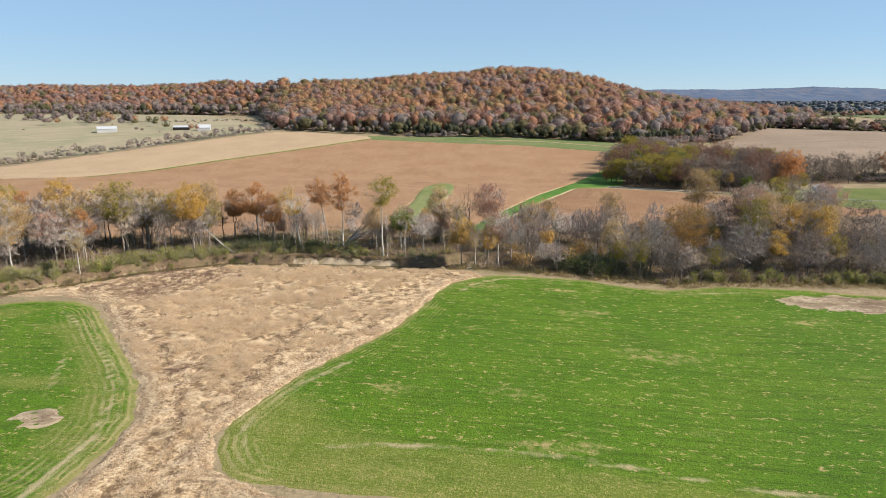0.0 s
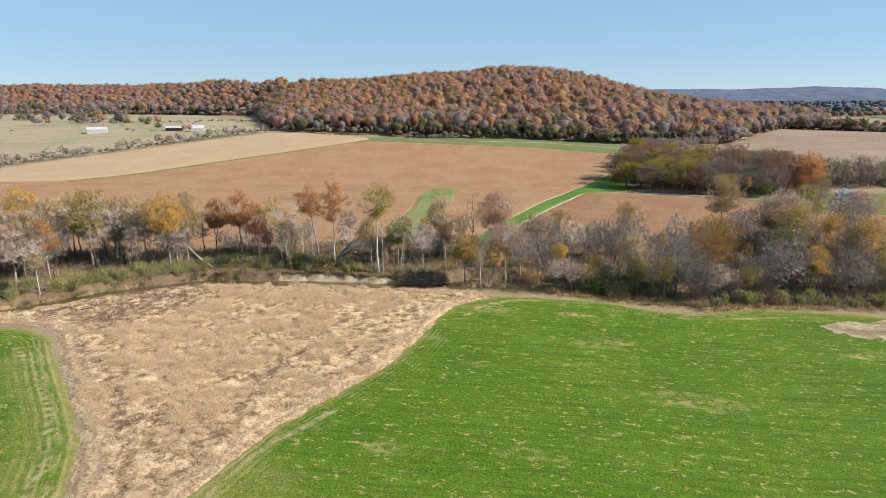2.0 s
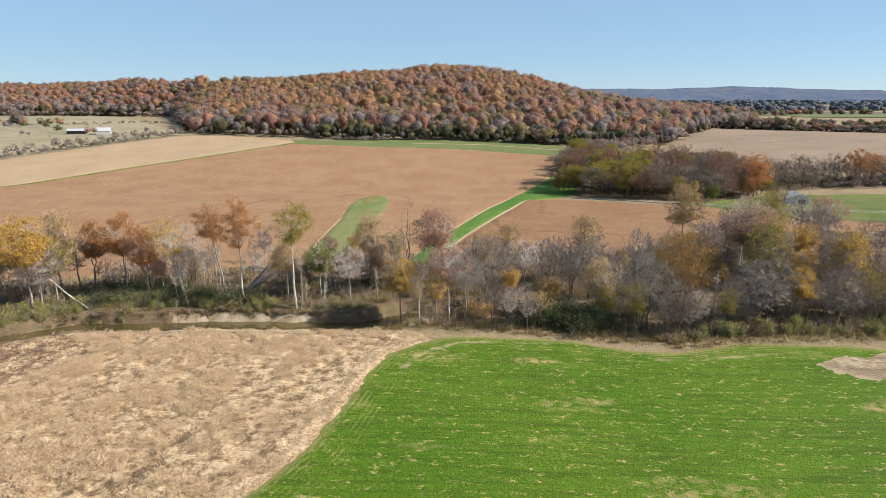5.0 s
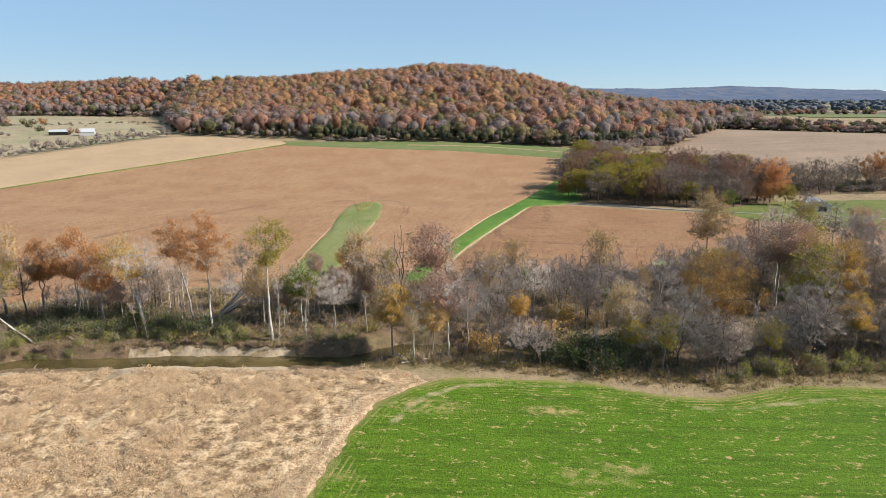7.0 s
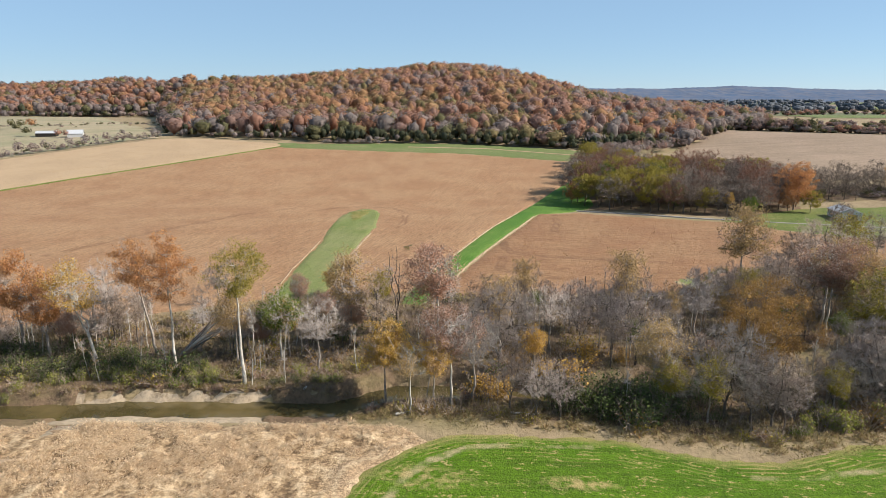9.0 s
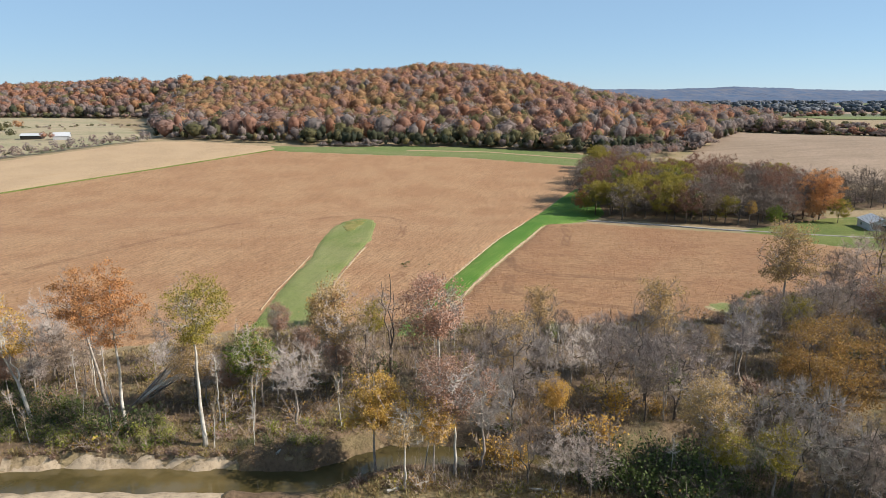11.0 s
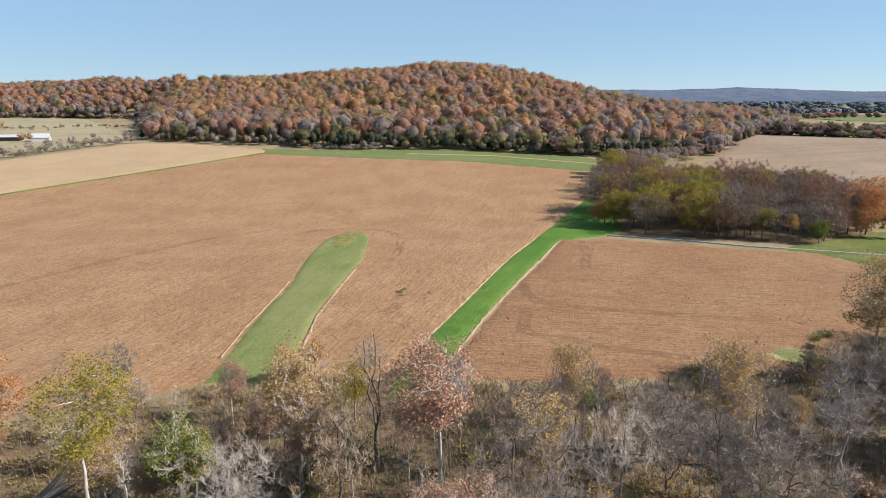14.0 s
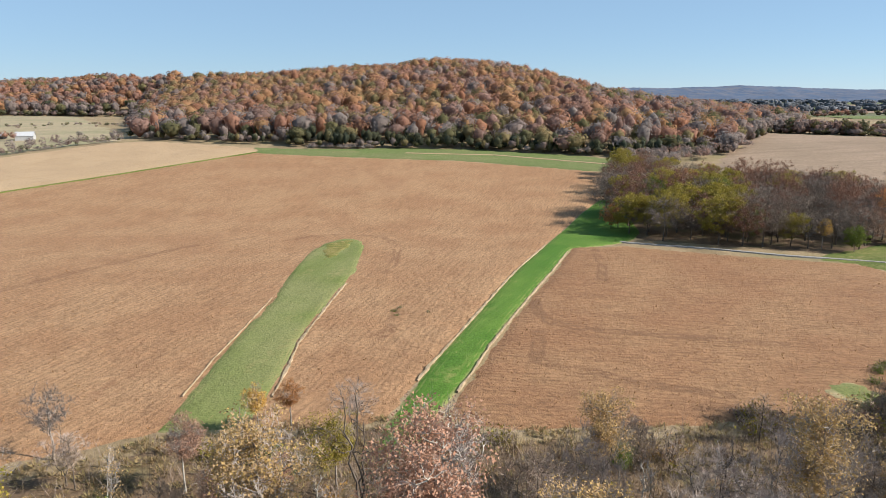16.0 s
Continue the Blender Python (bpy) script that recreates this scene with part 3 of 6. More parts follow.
sheet("wheat_field", WHEAT_R, M_WHEAT, "bright green young winter wheat with straw patches", "crop field", 1.5, 0.15, 0.35, thin=THIN_R, worn=WORN_R, tracks=[[(-19, 67.2), (-8, 68.5), (2, 68), (11.5, 68), (18.5, 67.2), (30, 64.8), (41, 63.5), (60, 58)], [(-6.5, 137), (-4.5, 142), (-1.5, 146), (3.5, 149), (11, 150.3), (20, 150)], [(-30, 66), (-31.5, 73), (-28.5, 84), (-22, 95)], [(60, 146.5), (47, 144), (38, 143.8)]])
sheet("wheat_field", WHEAT_L, M_WHEAT, "bright green young winter wheat beside the reed bed", "crop field", 1.5, 0.15, 0.35, thin=THIN_L, worn=WORN_L, tracks=[[(-88, 114), (-75, 103), (-62, 89), (-54, 77), (-50, 66), (-50, 50)], [(-72, 92), (-66, 80), (-64, 76)]])
sheet("soybean_field", SOY, M_SOY, "large ripe reddish-tan soybean field", "crop field", 2.6, 0.30, 0.5, tracks=[[(-14, 290), (-12, 306), (-13, 322), (-18, 336), (-29, 341), (-41, 338), (-48, 330)], [(-13, 244), (-9.5, 250), (-9, 262)], [(-60, 336), (-75, 320), (-110, 250)]])
sheet("soybean_field", SOY_R, M_SOY_R, "ripe reddish-tan soybean field beside the grove", "crop field", 2.0, 0.30, 0.4, tracks=[[(19.5, 268), (19.3, 259), (20.5, 254.5), (24.8, 251), (34.5, 248.4), (60, 243)], [(17.5, 249), (16.9, 243.3), (15.4, 236), (18.5, 232.6), (24.4, 230.7), (30.4, 226.6), (41.7, 222.7)], [(44, 318), (42, 300), (38, 284)]])
sheet("stubble_field", CREAM, M_CREAM, "pale cream cut field on a gentle rise", "crop field", 5, 0.30, 0.4)
sheet("grass_strip", STRIP_A, M_GRASS, "green mown grass strip ending in a rounded loop", "grass strip", 1.5, 0.50, 0.2)
sheet("grass_strip", STRIP_B, M_LUSH, "bright green grass strip between two soybean fields", "grass strip", 1.5, 0.34, 0.2)
sheet("grass_verge", VERGE, M_VERGE, "pale green grass verge below the wooded hill", "grass verge", 4, 0.35, 1.0)
sheet("pasture", PASTURE, M_PASTURE, "dry olive pasture round the farm buildings", "pasture", 10, 0.4, 2.0)
sheet("far_field", TAN, M_TAN, "wide pale tan stubble field behind the grove", "crop field", 8, 0.4, 1.5)
sheet("lawn", LAWN, M_LINE, "green mown lawn round the shed", "lawn", 3, 0.20, 0.5)


def ribbon(name, pts, width, mat, label, category, lift=0.06, kind="structure", ragged=0.15):
    """A strip along a line, draped on the land."""
    fine = []
    for (ax, ay), (bx, by) in zip(pts[:-1], pts[1:]):
        n = max(1, round(math.hypot(bx - ax, by - ay) / 1.2))
        fine += [(ax + (bx - ax) * i / n, ay + (by - ay) * i / n) for i in range(n)]
    fine.append(pts[-1])
    verts, faces = [], []
    for i, (x, y) in enumerate(fine):
        a, c = fine[max(0, i - 1)], fine[min(len(fine) - 1, i + 1)]
        d = Vector((c[0] - a[0], c[1] - a[1], 0)).normalized()
        for s in (-0.72, -0.5, 0.5, 0.72):
            w = width * (1 + ragged * float(wave(np.array(x + 9 * s), np.array(y), 3.0) + wave(np.array(x), np.array(y - 5 * s), 0.9)))
            vx, vy = x - d.y * w * s, y + d.x * w * s
            verts.append((vx, vy, ground_z(vx, vy) + (lift if abs(s) < 0.6 else -0.3)))
        if i:
            k = 4 * i
            faces += [(k + j - 4, k + j - 3, k + j + 1, k + j) for j in range(3)]
    return tagged(new(name, mesh_of(name, verts, faces, mat)), label, category, kind=kind)


ribbon("gravel_track", [(66, 392), (57.5, 369), (51, 356), (49, 346), (50.5, 336.3), (56, 329.5), (64, 326), (74, 322.4), (81.6, 319), (95.5, 311.5), (107.6, 307), (115, 304.2), (123, 300.7), (150, 292), (220, 275), (300, 265)], 1.3, M_GRAVEL, "pale gravel farm track round the grove", "track", 0.33)
for pts, wide in (([(-24.8, 222), (-24.8, 230), (-25.4, 244), (-23.6, 266), (-22.2, 280)], 0.32), ([(2, 224), (3.6, 228.4), (6.2, 236), (8.2, 242.3), (13.7, 257), (20.7, 275), (27.4, 292), (36, 316)], 0.24), ([(-4, 228), (-2.1, 234), (1.9, 245), (10.9, 271), (19.7, 296), (31, 325)], 0.3), ([(-37.7, 222), (-37.9, 235), (-37.3, 247), (-36.5, 269)], 0.14)):
    ribbon("dry_fringe", pts, wide, M_STRAW, "pale dead-grass fringe along the grass strip", "grass strip", 0.53 if pts[0][0] < -20 else 0.38, ragged=1.3)
ribbon("grass_line", [(-235, 340), (-208, 375), (-184, 406), (-154, 442), (-104, 505)], 1.3, M_LINE, "thin green grass line between two fields", "grass strip", 0.42)
ribbon("farm_track", [(-20, 503), (30, 497), (85, 472), (100, 462)], 2.0, M_CREAM, "pale worn track across the verge", "track", 0.5)
sheet("grass_patch", [(57, 227), (60, 228), (65, 226), (66, 222), (62, 219), (58, 222)], M_GRASS, "ragged green weeds at the soybean edge", "grass patch", 0.8, 0.40, 2.4)
sheet("bare_patch", [(64.8, 142.5), (73.5, 146), (86, 146), (98, 141), (90, 134), (80, 132.5), (72, 134), (67, 138)], M_PATCH, "bare straw-covered patch in the wheat", "bare patch", 0.8, 0.2, 1.8)
sheet("bare_patch", [(-66, 73), (-60, 73.6), (-56.5, 71.5), (-58, 68.6), (-62, 67.6), (-65, 70)], M_PATCH, "ragged straw-covered bare spot in the wheat", "bare patch", 0.6, 0.2, 2.2)
sheet("bare_patch", [(-34.5, 324), (-31, 331), (-27, 330), (-26, 322), (-28.5, 308), (-31, 300), (-33.5, 308)], M_THIN, "worn straw-brown end of the grass strip", "bare patch", 0.8, 0.56, 1.2)
for pts in ([(-32.4, 123), (-35, 108.6), (-36, 96), (-36.7, 87), (-36.6, 77), (-35.2, 64)], [(-66, 105), (-60, 101), (-53, 91), (-46.3, 83.6), (-42, 74)], [(-29, 104), (-26, 116), (-22, 127), (-18, 134)]):
    ribbon("ditch", pts, 1.3, M_DITCH, "dark damp ditch through the reed bed", "ditch", 0.26, ragged=0.95)
SAND_PATH = [(-55.5, 144), (-53, 150), (-53.5, 156.5), (-48, 156.5), (-49.5, 151), (-52.2, 145)]
sheet("sand_patch", SAND_PATH, M_SAND, "bare pale sand in the reed bed", "sand", 0.8, 0.5, 0.5)
sheet("sand_patch", [(-84, 153), (-72, 160.5), (-64, 161), (-60, 159.5), (-70, 157.5), (-80, 151)], M_SAND, "pale sand bar beside the creek", "sand", 0.8, 0.10, 0.8)


def creek_bank(name, x0, x1, inner, far_out, near_out, mat, label, lift, skip=None):
    """One kind of surface along both sides of the water, between two distances from its middle."""
    xs, ys = np.arange(x0, x1, 0.65), np.arange(112, 204, 0.65)
    X, Y = np.meshgrid(xs, ys)
    d = line_distance(X, Y, CREEK) + 0.35 * wave(X, Y, 2.1, 0.4) + 0.3 * wave(X, Y, 0.9, 1.4)
    beyond = Y > np.interp(X, [p[0] for p in CREEK], [p[1] for p in CREEK])
    ends = np.minimum(X - x0 - 2, x1 - 2 - X) * 0.5 + wave(X, Y, 1.7)
    sd = np.minimum(np.minimum(d - inner, np.where(beyond, far_out, near_out) - d), ends)
    if skip:
        sd = np.where((X > skip[0]) & (X < skip[1]), np.minimum(sd, np.where(beyond, d - skip[2], -5)), sd)
    me = grid_mesh(name, xs, ys, land(X, Y) + np.clip(sd * 0.3, -0.4, lift) + np.clip(sd, 0, 0.5) * knolls(X, Y, 1.3, 21) * 0.7, mat, sd > -0.9)
    return tagged(new(name, me), label, "creek bank", kind="structure")


creek_bank("earth_bank", -140, 110, 1.6, 6.6, 5.0, M_LITTER, "brown earth and litter of the creek bank", 0.34, (-55.5, -26, 3.6))
creek_bank("sand_bank", -58, -23, 1.6, 3.05, 5.2, M_SAND, "pale cut sandy creek bank", 0.12)


# ---- water ----
def creek_water():
    verts, faces = [], []
    n = len(CREEK)
    for i, (x, y) in enumerate(CREEK):
        a, c = CREEK[max(0, i - 1)], CREEK[min(n - 1, i + 1)]
        d = Vector((c[0] - a[0], c[1] - a[1], 0)).normalized()
        for s in (-4.2, 4.2):
            verts.append((x - d.y * s, y + d.x * s, -2.0))
        if i:
            k = 2 * i
            faces.append((k - 2, k - 1, k + 1, k))
    return tagged(new("water", mesh_of("water", verts, faces, M_WATER)), "still muddy brown creek water", "water", kind="structure")


creek_water()


# ---- trees ----
class Pile:
    """Gathers tubes, slivers and leaves into one mesh."""

    def __init__(self):
        self.v, self.f, self.n = [], [], 0

    def tube(self, pts, radii, sides):
        base = self.n
        for i, p in enumerate(pts):
            d = (pts[min(i + 1, len(pts) - 1)] - pts[max(i - 1, 0)]).normalized()
            u = d.orthogonal().normalized()
            w = d.cross(u)
            for k in range(sides):
                a = 2 * math.pi * k / sides
                self.v.append(p + (u * math.cos(a) + w * math.sin(a)) * radii[i])
            if i:
                o = base + (i - 1) * sides
                for k in range(sides):
                    k2 = (k + 1) % sides
                    self.f.append((o + k, o + k2, o + sides + k2, o + sides + k))
        self.n += sides * len(pts)

    def sliver(self, p, d, length, width):
        u = d.orthogonal().normalized() * width
        self.v += [p - u, p + u, p + d * length]
        self.f.append((self.n, self.n + 1, self.n + 2))
        self.n += 3

    def leaf(self, p, d, size, rng):
        u = d.orthogonal().normalized()
        u = (u * math.cos(rng.uniform(0, 6.3)) + d.cross(u) * math.sin(rng.uniform(0, 6.3))).normalized()
        w = d.cross(u).normalized()
        s = size * rng.uniform(0.6, 1.3)
        self.v += [p - u * s, p + u * s * 0.5 + w * s * 0.8 + d * s * 0.1, p + u * s * 0.5 - w * s * 0.8]
        self.f.append((self.n, self.n + 1, self.n + 2))
        self.n += 3

    def mesh(self, name, mat, smooth_shade=False):
        me = mesh_of(name, [tuple(p) for p in self.v], self.f, mat)
        if smooth_shade:
            me.polygons.foreach_set("use_smooth", [True] * len(me.polygons))
        return me


def wild(rng):
    while True:
        v = Vector((rng.uniform(-1, 1), rng.uniform(-1, 1), rng.uniform(-1, 1)))
        if 0.05 < v.length < 1:
            return v.normalized()


def groups_of(pts, k, rng, rounds=6):
    """Sorts points into k neighbouring groups; gives the group of each point."""
    k = max(1, min(k, len(pts)))
    cen = pts[rng.choice(len(pts), k, replace=False)]
    for _ in range(rounds):
        own = np.argmin(((pts[:, None] - cen[None]) ** 2).sum(-1), 1)
        cen = np.array([pts[own == g].mean(0) if (own == g).any() else cen[g] for g in range(k)])
    return own


def bent(a, b, lift, rng, steps, wobble):
    """A limb from a to b: it leaves outwards and then turns up (lift > 0) or sags."""
    c = np.array([a[0] + (b[0] - a[0]) * 0.6, a[1] + (b[1] - a[1]) * 0.6, a[2] + (b[2] - a[2]) * (0.5 - 0.3 * lift)])
    t = np.linspace(0, 1, steps + 1)[:, None]
    way = (1 - t) ** 2 * a + 2 * t * (1 - t) * c + t * t * b
    way[1:-1] += rng.normal(0, wobble * np.linalg.norm(b - a), (steps - 1, 3))
    return way


def tree(name, seed, height, spread, clear, bark, twig, leafmat=None, leaves=0, leafsize=0.22, limbs=11, thick=0.016, lean=(0, 0), forks=1, leafheight=0.0, rise=0.35, points=420, rounded=False, spray=5, reach=1.0):
    """A tree at the origin: trunk or leading stems, limbs, branches and twigs that part towards points all through a
    lobed crown, with leaves in clumps where it still has them. spread: crown radius; clear: bare share of the trunk."""
    rng = np.random.default_rng(seed)
    wood, fine = Pile(), Pile()
    low, half = height * clear, height * (1 - clear) / 2
    u = rng.normal(0, 1, (points, 3))
    u /= np.linalg.norm(u, axis=1, keepdims=True)
    knobs = rng.normal(0, 1, (9, 3))
    knobs[:, 2] = np.abs(knobs[:, 2]) * 0.8 - 0.3
    knobs /= np.linalg.norm(knobs, axis=1, keepdims=True)
    bulge = (0.78 if rounded else 0.56) + (0.3 if rounded else 0.56) * np.clip((u @ knobs.T).max(1), 0, 1) ** 4
    rel = u * (rng.random(points) ** 0.42 * bulge)[:, None]
    wide = np.interp(rel[:, 2], [-1, -0.4, 0.3, 1], [1.3, 1.2, 1.05, 1.0] if rounded else [0.6, 0.95, 1.05, 0.9])
    pts = np.stack([rel[:, 0] * spread * wide * 1.12, rel[:, 1] * spread * wide * 1.12, low + half + rel[:, 2] * half * 1.06], -1)
    pts[:, 2] *= height / pts[:, 2].max()
    pts[:, :2] += np.array(lean) * pts[:, 2:3]
    foot = np.array([0, 0, -0.4])
    tilt = np.array([lean[0], lean[1], 1.0])
    base_r = height * thick

    def tube(way, r0, r1, sides):
        k = len(way) - 1
        wood.tube([Vector(p) for p in way], [r0 + (r1 - r0) * (i / k) ** 0.8 for i in range(k + 1)], sides)

    stems = []
    if forks == 1:
        way = bent(foot, tilt * height * 0.86, 0.0, rng, 9, 0.006)
        tube(way, base_r, 0.05, 7)
        stems.append((way, base_r, 0.05))
    else:
        fork = tilt * max(low * 0.85, height * 0.08)
        way = bent(foot, fork, 0.0, rng, 4, 0.01)
        tube(way, base_r, base_r * 0.8, 7)
        own = groups_of(pts, forks, rng)
        for g in range(forks):
            c = pts[own == g].mean(0)
            end = c + np.array([(c[0] - fork[0]) * 0.15, (c[1] - fork[1]) * 0.15, half * rng.uniform(0.35, 0.7)])
            way = bent(fork, end, 0.5, rng, 8, 0.02)
            tube(way, base_r * 0.52, 0.04, 6)
            stems.append((way, base_r * 0.52, 0.04))
    trail = np.concatenate([np.linspace(way[i], way[i + 1], 4, endpoint=False) for way, _, _ in stems for i in range(len(way) - 1)])
    girth = np.concatenate([np.linspace(a, b, 4 * (len(way) - 1)) for way, a, b in stems])

    def root_of(c, path, steep):
        flat = np.hypot(path[:, 0] - c[0], path[:, 1] - c[1])
        return int(np.argmin(np.linalg.norm(path - c, axis=1) + 3 * np.maximum(0, path[:, 2] - (c[2] - steep * flat)) + 3 * np.maximum(0, low * 0.8 - path[:, 2])))

    own = groups_of(pts, limbs, rng)
    for g in np.unique(own):
        mine = pts[own == g]
        c = mine.mean(0)
        k = root_of(c, trail, rise)
        way = bent(trail[k], c + (c - trail[k]) * 0.25, 0.5, rng, 6, 0.045)
        tube(way, max(min(girth[k] * 0.62, base_r * 0.55), 0.06), 0.032, 5)
        path = np.concatenate([np.linspace(way[i], way[i + 1], 3, endpoint=False) for i in range(len(way) - 1)])
        sub = groups_of(mine, max(1, len(mine) // 6), rng, 3)
        for h in np.unique(sub):
            few = mine[sub == h]
            d = few.mean(0)
            way2 = bent(path[root_of(d, path[3:], 0.3) + 3], d, 0.3, rng, 3, 0.06)
            tube(way2, 0.046, 0.016, 3)
            for p in few:
                a = Vector(way2[rng.integers(1, 4)])
                w = Vector(p) - a
                if w.length > 0.05:
                    fine.sliver(a, w.normalized(), w.length * 1.1, 0.021)
                out = Vector((p[0] - c[0], p[1] - c[1], p[2] - low - half * 0.5))
                out = out.normalized() if out.length > 0.01 else Vector((0, 0, 1))
                for _ in range(spray):
                    q = a.lerp(Vector(p), rng.uniform(0.35, 1.0))
                    fine.sliver(q, (out * 0.7 + Vector(rng.normal(0, 0.55, 3)) + Vector((0, 0, 0.25))).normalized(), rng.uniform(0.3, 0.9) * reach, 0.0135)
    ob = new(name)
    pieces = [("trunk", wood.mesh("trunk", bark, True)), ("twig_crown", fine.mesh("twig_crown", twig))]
    if leafmat and leaves:
        leafy = rng.uniform(0.1, 1.0, limbs) if rounded else rng.random(limbs) ** 1.3
        held = rng.random(points) < np.clip(leafy[own] * (1.5 if leaves > 700 else 0.8), 0.06, 0.95)
        pool = pts[held & (pts[:, 2] > leafheight * height)]
        n = round(leaves * 6)
        c = pool[rng.integers(0, len(pool), n)] + rng.normal(0, 0.26 + 0.03 * spread, (n, 3)) * np.array([1, 1, 0.8])
        nrm = rng.normal(0, 1, (n, 3)) + np.array([0, 0, 0.6])
        a = np.cross(nrm, rng.normal(0, 1, (n, 3)))
        a /= np.linalg.norm(a, axis=1, keepdims=True)
        b = np.cross(nrm / np.linalg.norm(nrm, axis=1, keepdims=True), a)
        k = (leafsize * rng.uniform(0.3, 0.62, n))[:, None]
        v = np.stack([c - a * k, c + a * k * 0.6 + b * k * 0.75, c + a * k * 0.6 - b * k * 0.75], 1).reshape(-1, 3)
        pieces.append(("foliage", mesh_of("foliage", v.tolist(), np.arange(3 * n).reshape(-1, 3).tolist(), leafmat)))
    for nm, me in pieces:
        if len(me.polygons):
            piece = new(nm, me)
            piece.parent = ob
            if nm != "trunk":
                tagged(piece, kind="stuff")
    return ob


def shrub(name, seed, height, radius, stemmat, leafmat, leaves, leafsize, stems=30, upright=0.6):
    """A bush of many stems from one foot, with leaves along them."""
    rng = random.Random(seed)
    wood, green = Pile(), Pile()
    for _ in range(stems):
        d = Vector((rng.uniform(-1, 1), rng.uniform(-1, 1), rng.uniform(0.3, 1) + upright)).normalized()
        l = height * rng.uniform(0.6, 1.1)
        p = Vector((rng.uniform(-1, 1) * radius * 0.4, rng.uniform(-1, 1) * radius * 0.4, -0.2))
        mid = p + d * l * 0.5
        end = mid + (d + wild(rng) * 0.5).normalized() * l * 0.5
        wood.tube([p, mid, end], [0.045, 0.03, 0.012], 3)
        for _ in range(6):
            q = mid.lerp(end, rng.random())
            wood.sliver(q, (d + wild(rng)).normalized(), l * 0.35, 0.02)
        for _ in range(round(leaves / stems)):
            q = (p.lerp(mid, rng.uniform(0.35, 1)) if rng.random() < 0.4 else mid.lerp(end, rng.random())) + wild(rng) * radius * 0.28
            green.leaf(q, (wild(rng) + Vector((0, 0, 0.5))).normalized(), leafsize, rng)
    ob = new(name)
    for nm, pile, mat in (("stem_clump", wood, stemmat), ("foliage", green, leafmat)):
        if pile.n:
            piece = tagged(new(nm, pile.mesh(nm, mat)), kind="stuff")
            piece.parent = ob
    return ob


KINDS = {}


def kind_of(key, label, category, group, maker):
    ob = maker
    tagged(ob, label, category, group)
    KINDS[key] = [ob, False]


BELT = "trees along the creek"
kind_of("bare_a", "leafless grey tree with a fine twiggy crown", "tree", BELT, tree("bare_tree", 1, 12.5, 3.8, 0.24, B_GREY, T_GREY, limbs=13, points=420, spray=11))
kind_of("bare_b", "leafless grey tree with forked stems", "tree", BELT, tree("bare_tree", 2, 11.5, 4.2, 0.22, B_DARK, T_MID, limbs=13, forks=3, points=420, spray=11))
kind_of("bare_c", "leafless brownish tree with an upright crown", "tree", BELT, tree("bare_tree", 3, 13, 3.2, 0.26, B_DARK, T_BROWN, L_TAN, 60, 0.17, limbs=12, rise=0.9, points=420, spray=11))
kind_of("bare_dome", "broad leafless tree with a rounded brown crown", "tree", BELT, tree("bare_tree", 4, 12.5, 5.2, 0.18, B_DARK, T_MID, limbs=16, forks=3, points=800, rounded=True, spray=11))
kind_of("gold", "tree with golden autumn leaves", "tree", BELT, tree("gold_tree", 5, 14, 3.6, 0.38, B_GREY, T_BROWN, L_GOLD, 2500, 0.245, limbs=12, leafheight=0.45))
kind_of("gold_b", "slender tree with yellow leaves in the top", "tree", BELT, tree("gold_tree", 6, 13, 3.0, 0.35, B_GREY, T_BROWN, L_GOLD, 1000, 0.26, limbs=11))
kind_of("rust", "tree with rust-red autumn leaves", "tree", BELT, tree("rust_tree", 7, 17, 4.4, 0.42, B_GREY, T_BROWN, L_RUST, 2500, 0.245, limbs=12, leafheight=0.5, forks=2))
kind_of("tan", "tree with thin tan-gold leaves", "tree", BELT, tree("tan_tree", 8, 14, 3.7, 0.30, B_GREY, T_GREY, L_TAN, 1300, 0.24, limbs=12, leafheight=0.3))
kind_of("pink", "tree with faded pinkish leaves", "tree", BELT, tree("faded_tree", 9, 13, 3.6, 0.35, B_PALE, T_GREY, L_PINK, 1400, 0.23, limbs=12, leafheight=0.45))
kind_of("olive", "tree with olive-green leaves", "tree", BELT, tree("olive_tree", 10, 14, 3.8, 0.30, B_GREY, T_BROWN, L_OLIVE, 1100, 0.28, limbs=12))
kind_of("green", "small tree with yellow-green leaves", "tree", BELT, tree("green_tree", 11, 10, 2.8, 0.35, B_PALE, T_GREY, L_GREEN, 800, 0.25, limbs=10, leafheight=0.4))
kind_of("brown", "dense tree with brownish olive leaves", "tree", BELT, tree("brown_tree", 12, 15, 5.8, 0.18, B_DARK, T_BROWN, L_BROWN, 4200, 0.20, limbs=14, forks=3, rounded=True, points=380))
kind_of("white", "bare white-limbed sycamore with a few gold leaves", "tree", BELT, tree("sycamore", 13, 15, 3.6, 0.40, B_PALE, B_PALE, L_TAN, 380, 0.24, limbs=9, points=260))
kind_of("thin", "thin pale bare sapling by the creek", "tree", BELT, tree("sapling", 14, 9.5, 0.9, 0.5, B_PALE, T_GREY, limbs=6, thick=0.011, points=36, rise=0.9))
kind_of("thin_b", "thin pale leaning sapling", "tree", BELT, tree("sapling", 15, 8, 0.9, 0.5, B_PALE, T_GREY, L_TAN, 40, 0.16, limbs=6, thick=0.012, lean=(0.12, 0.05), points=36, rise=0.9))
kind_of("snag", "dead dark snag with broken limbs", "tree", BELT, tree("dead_tree", 16, 16, 3.6, 0.35, B_DARK, B_DARK, limbs=7, forks=3, thick=0.02, points=60, spray=1))
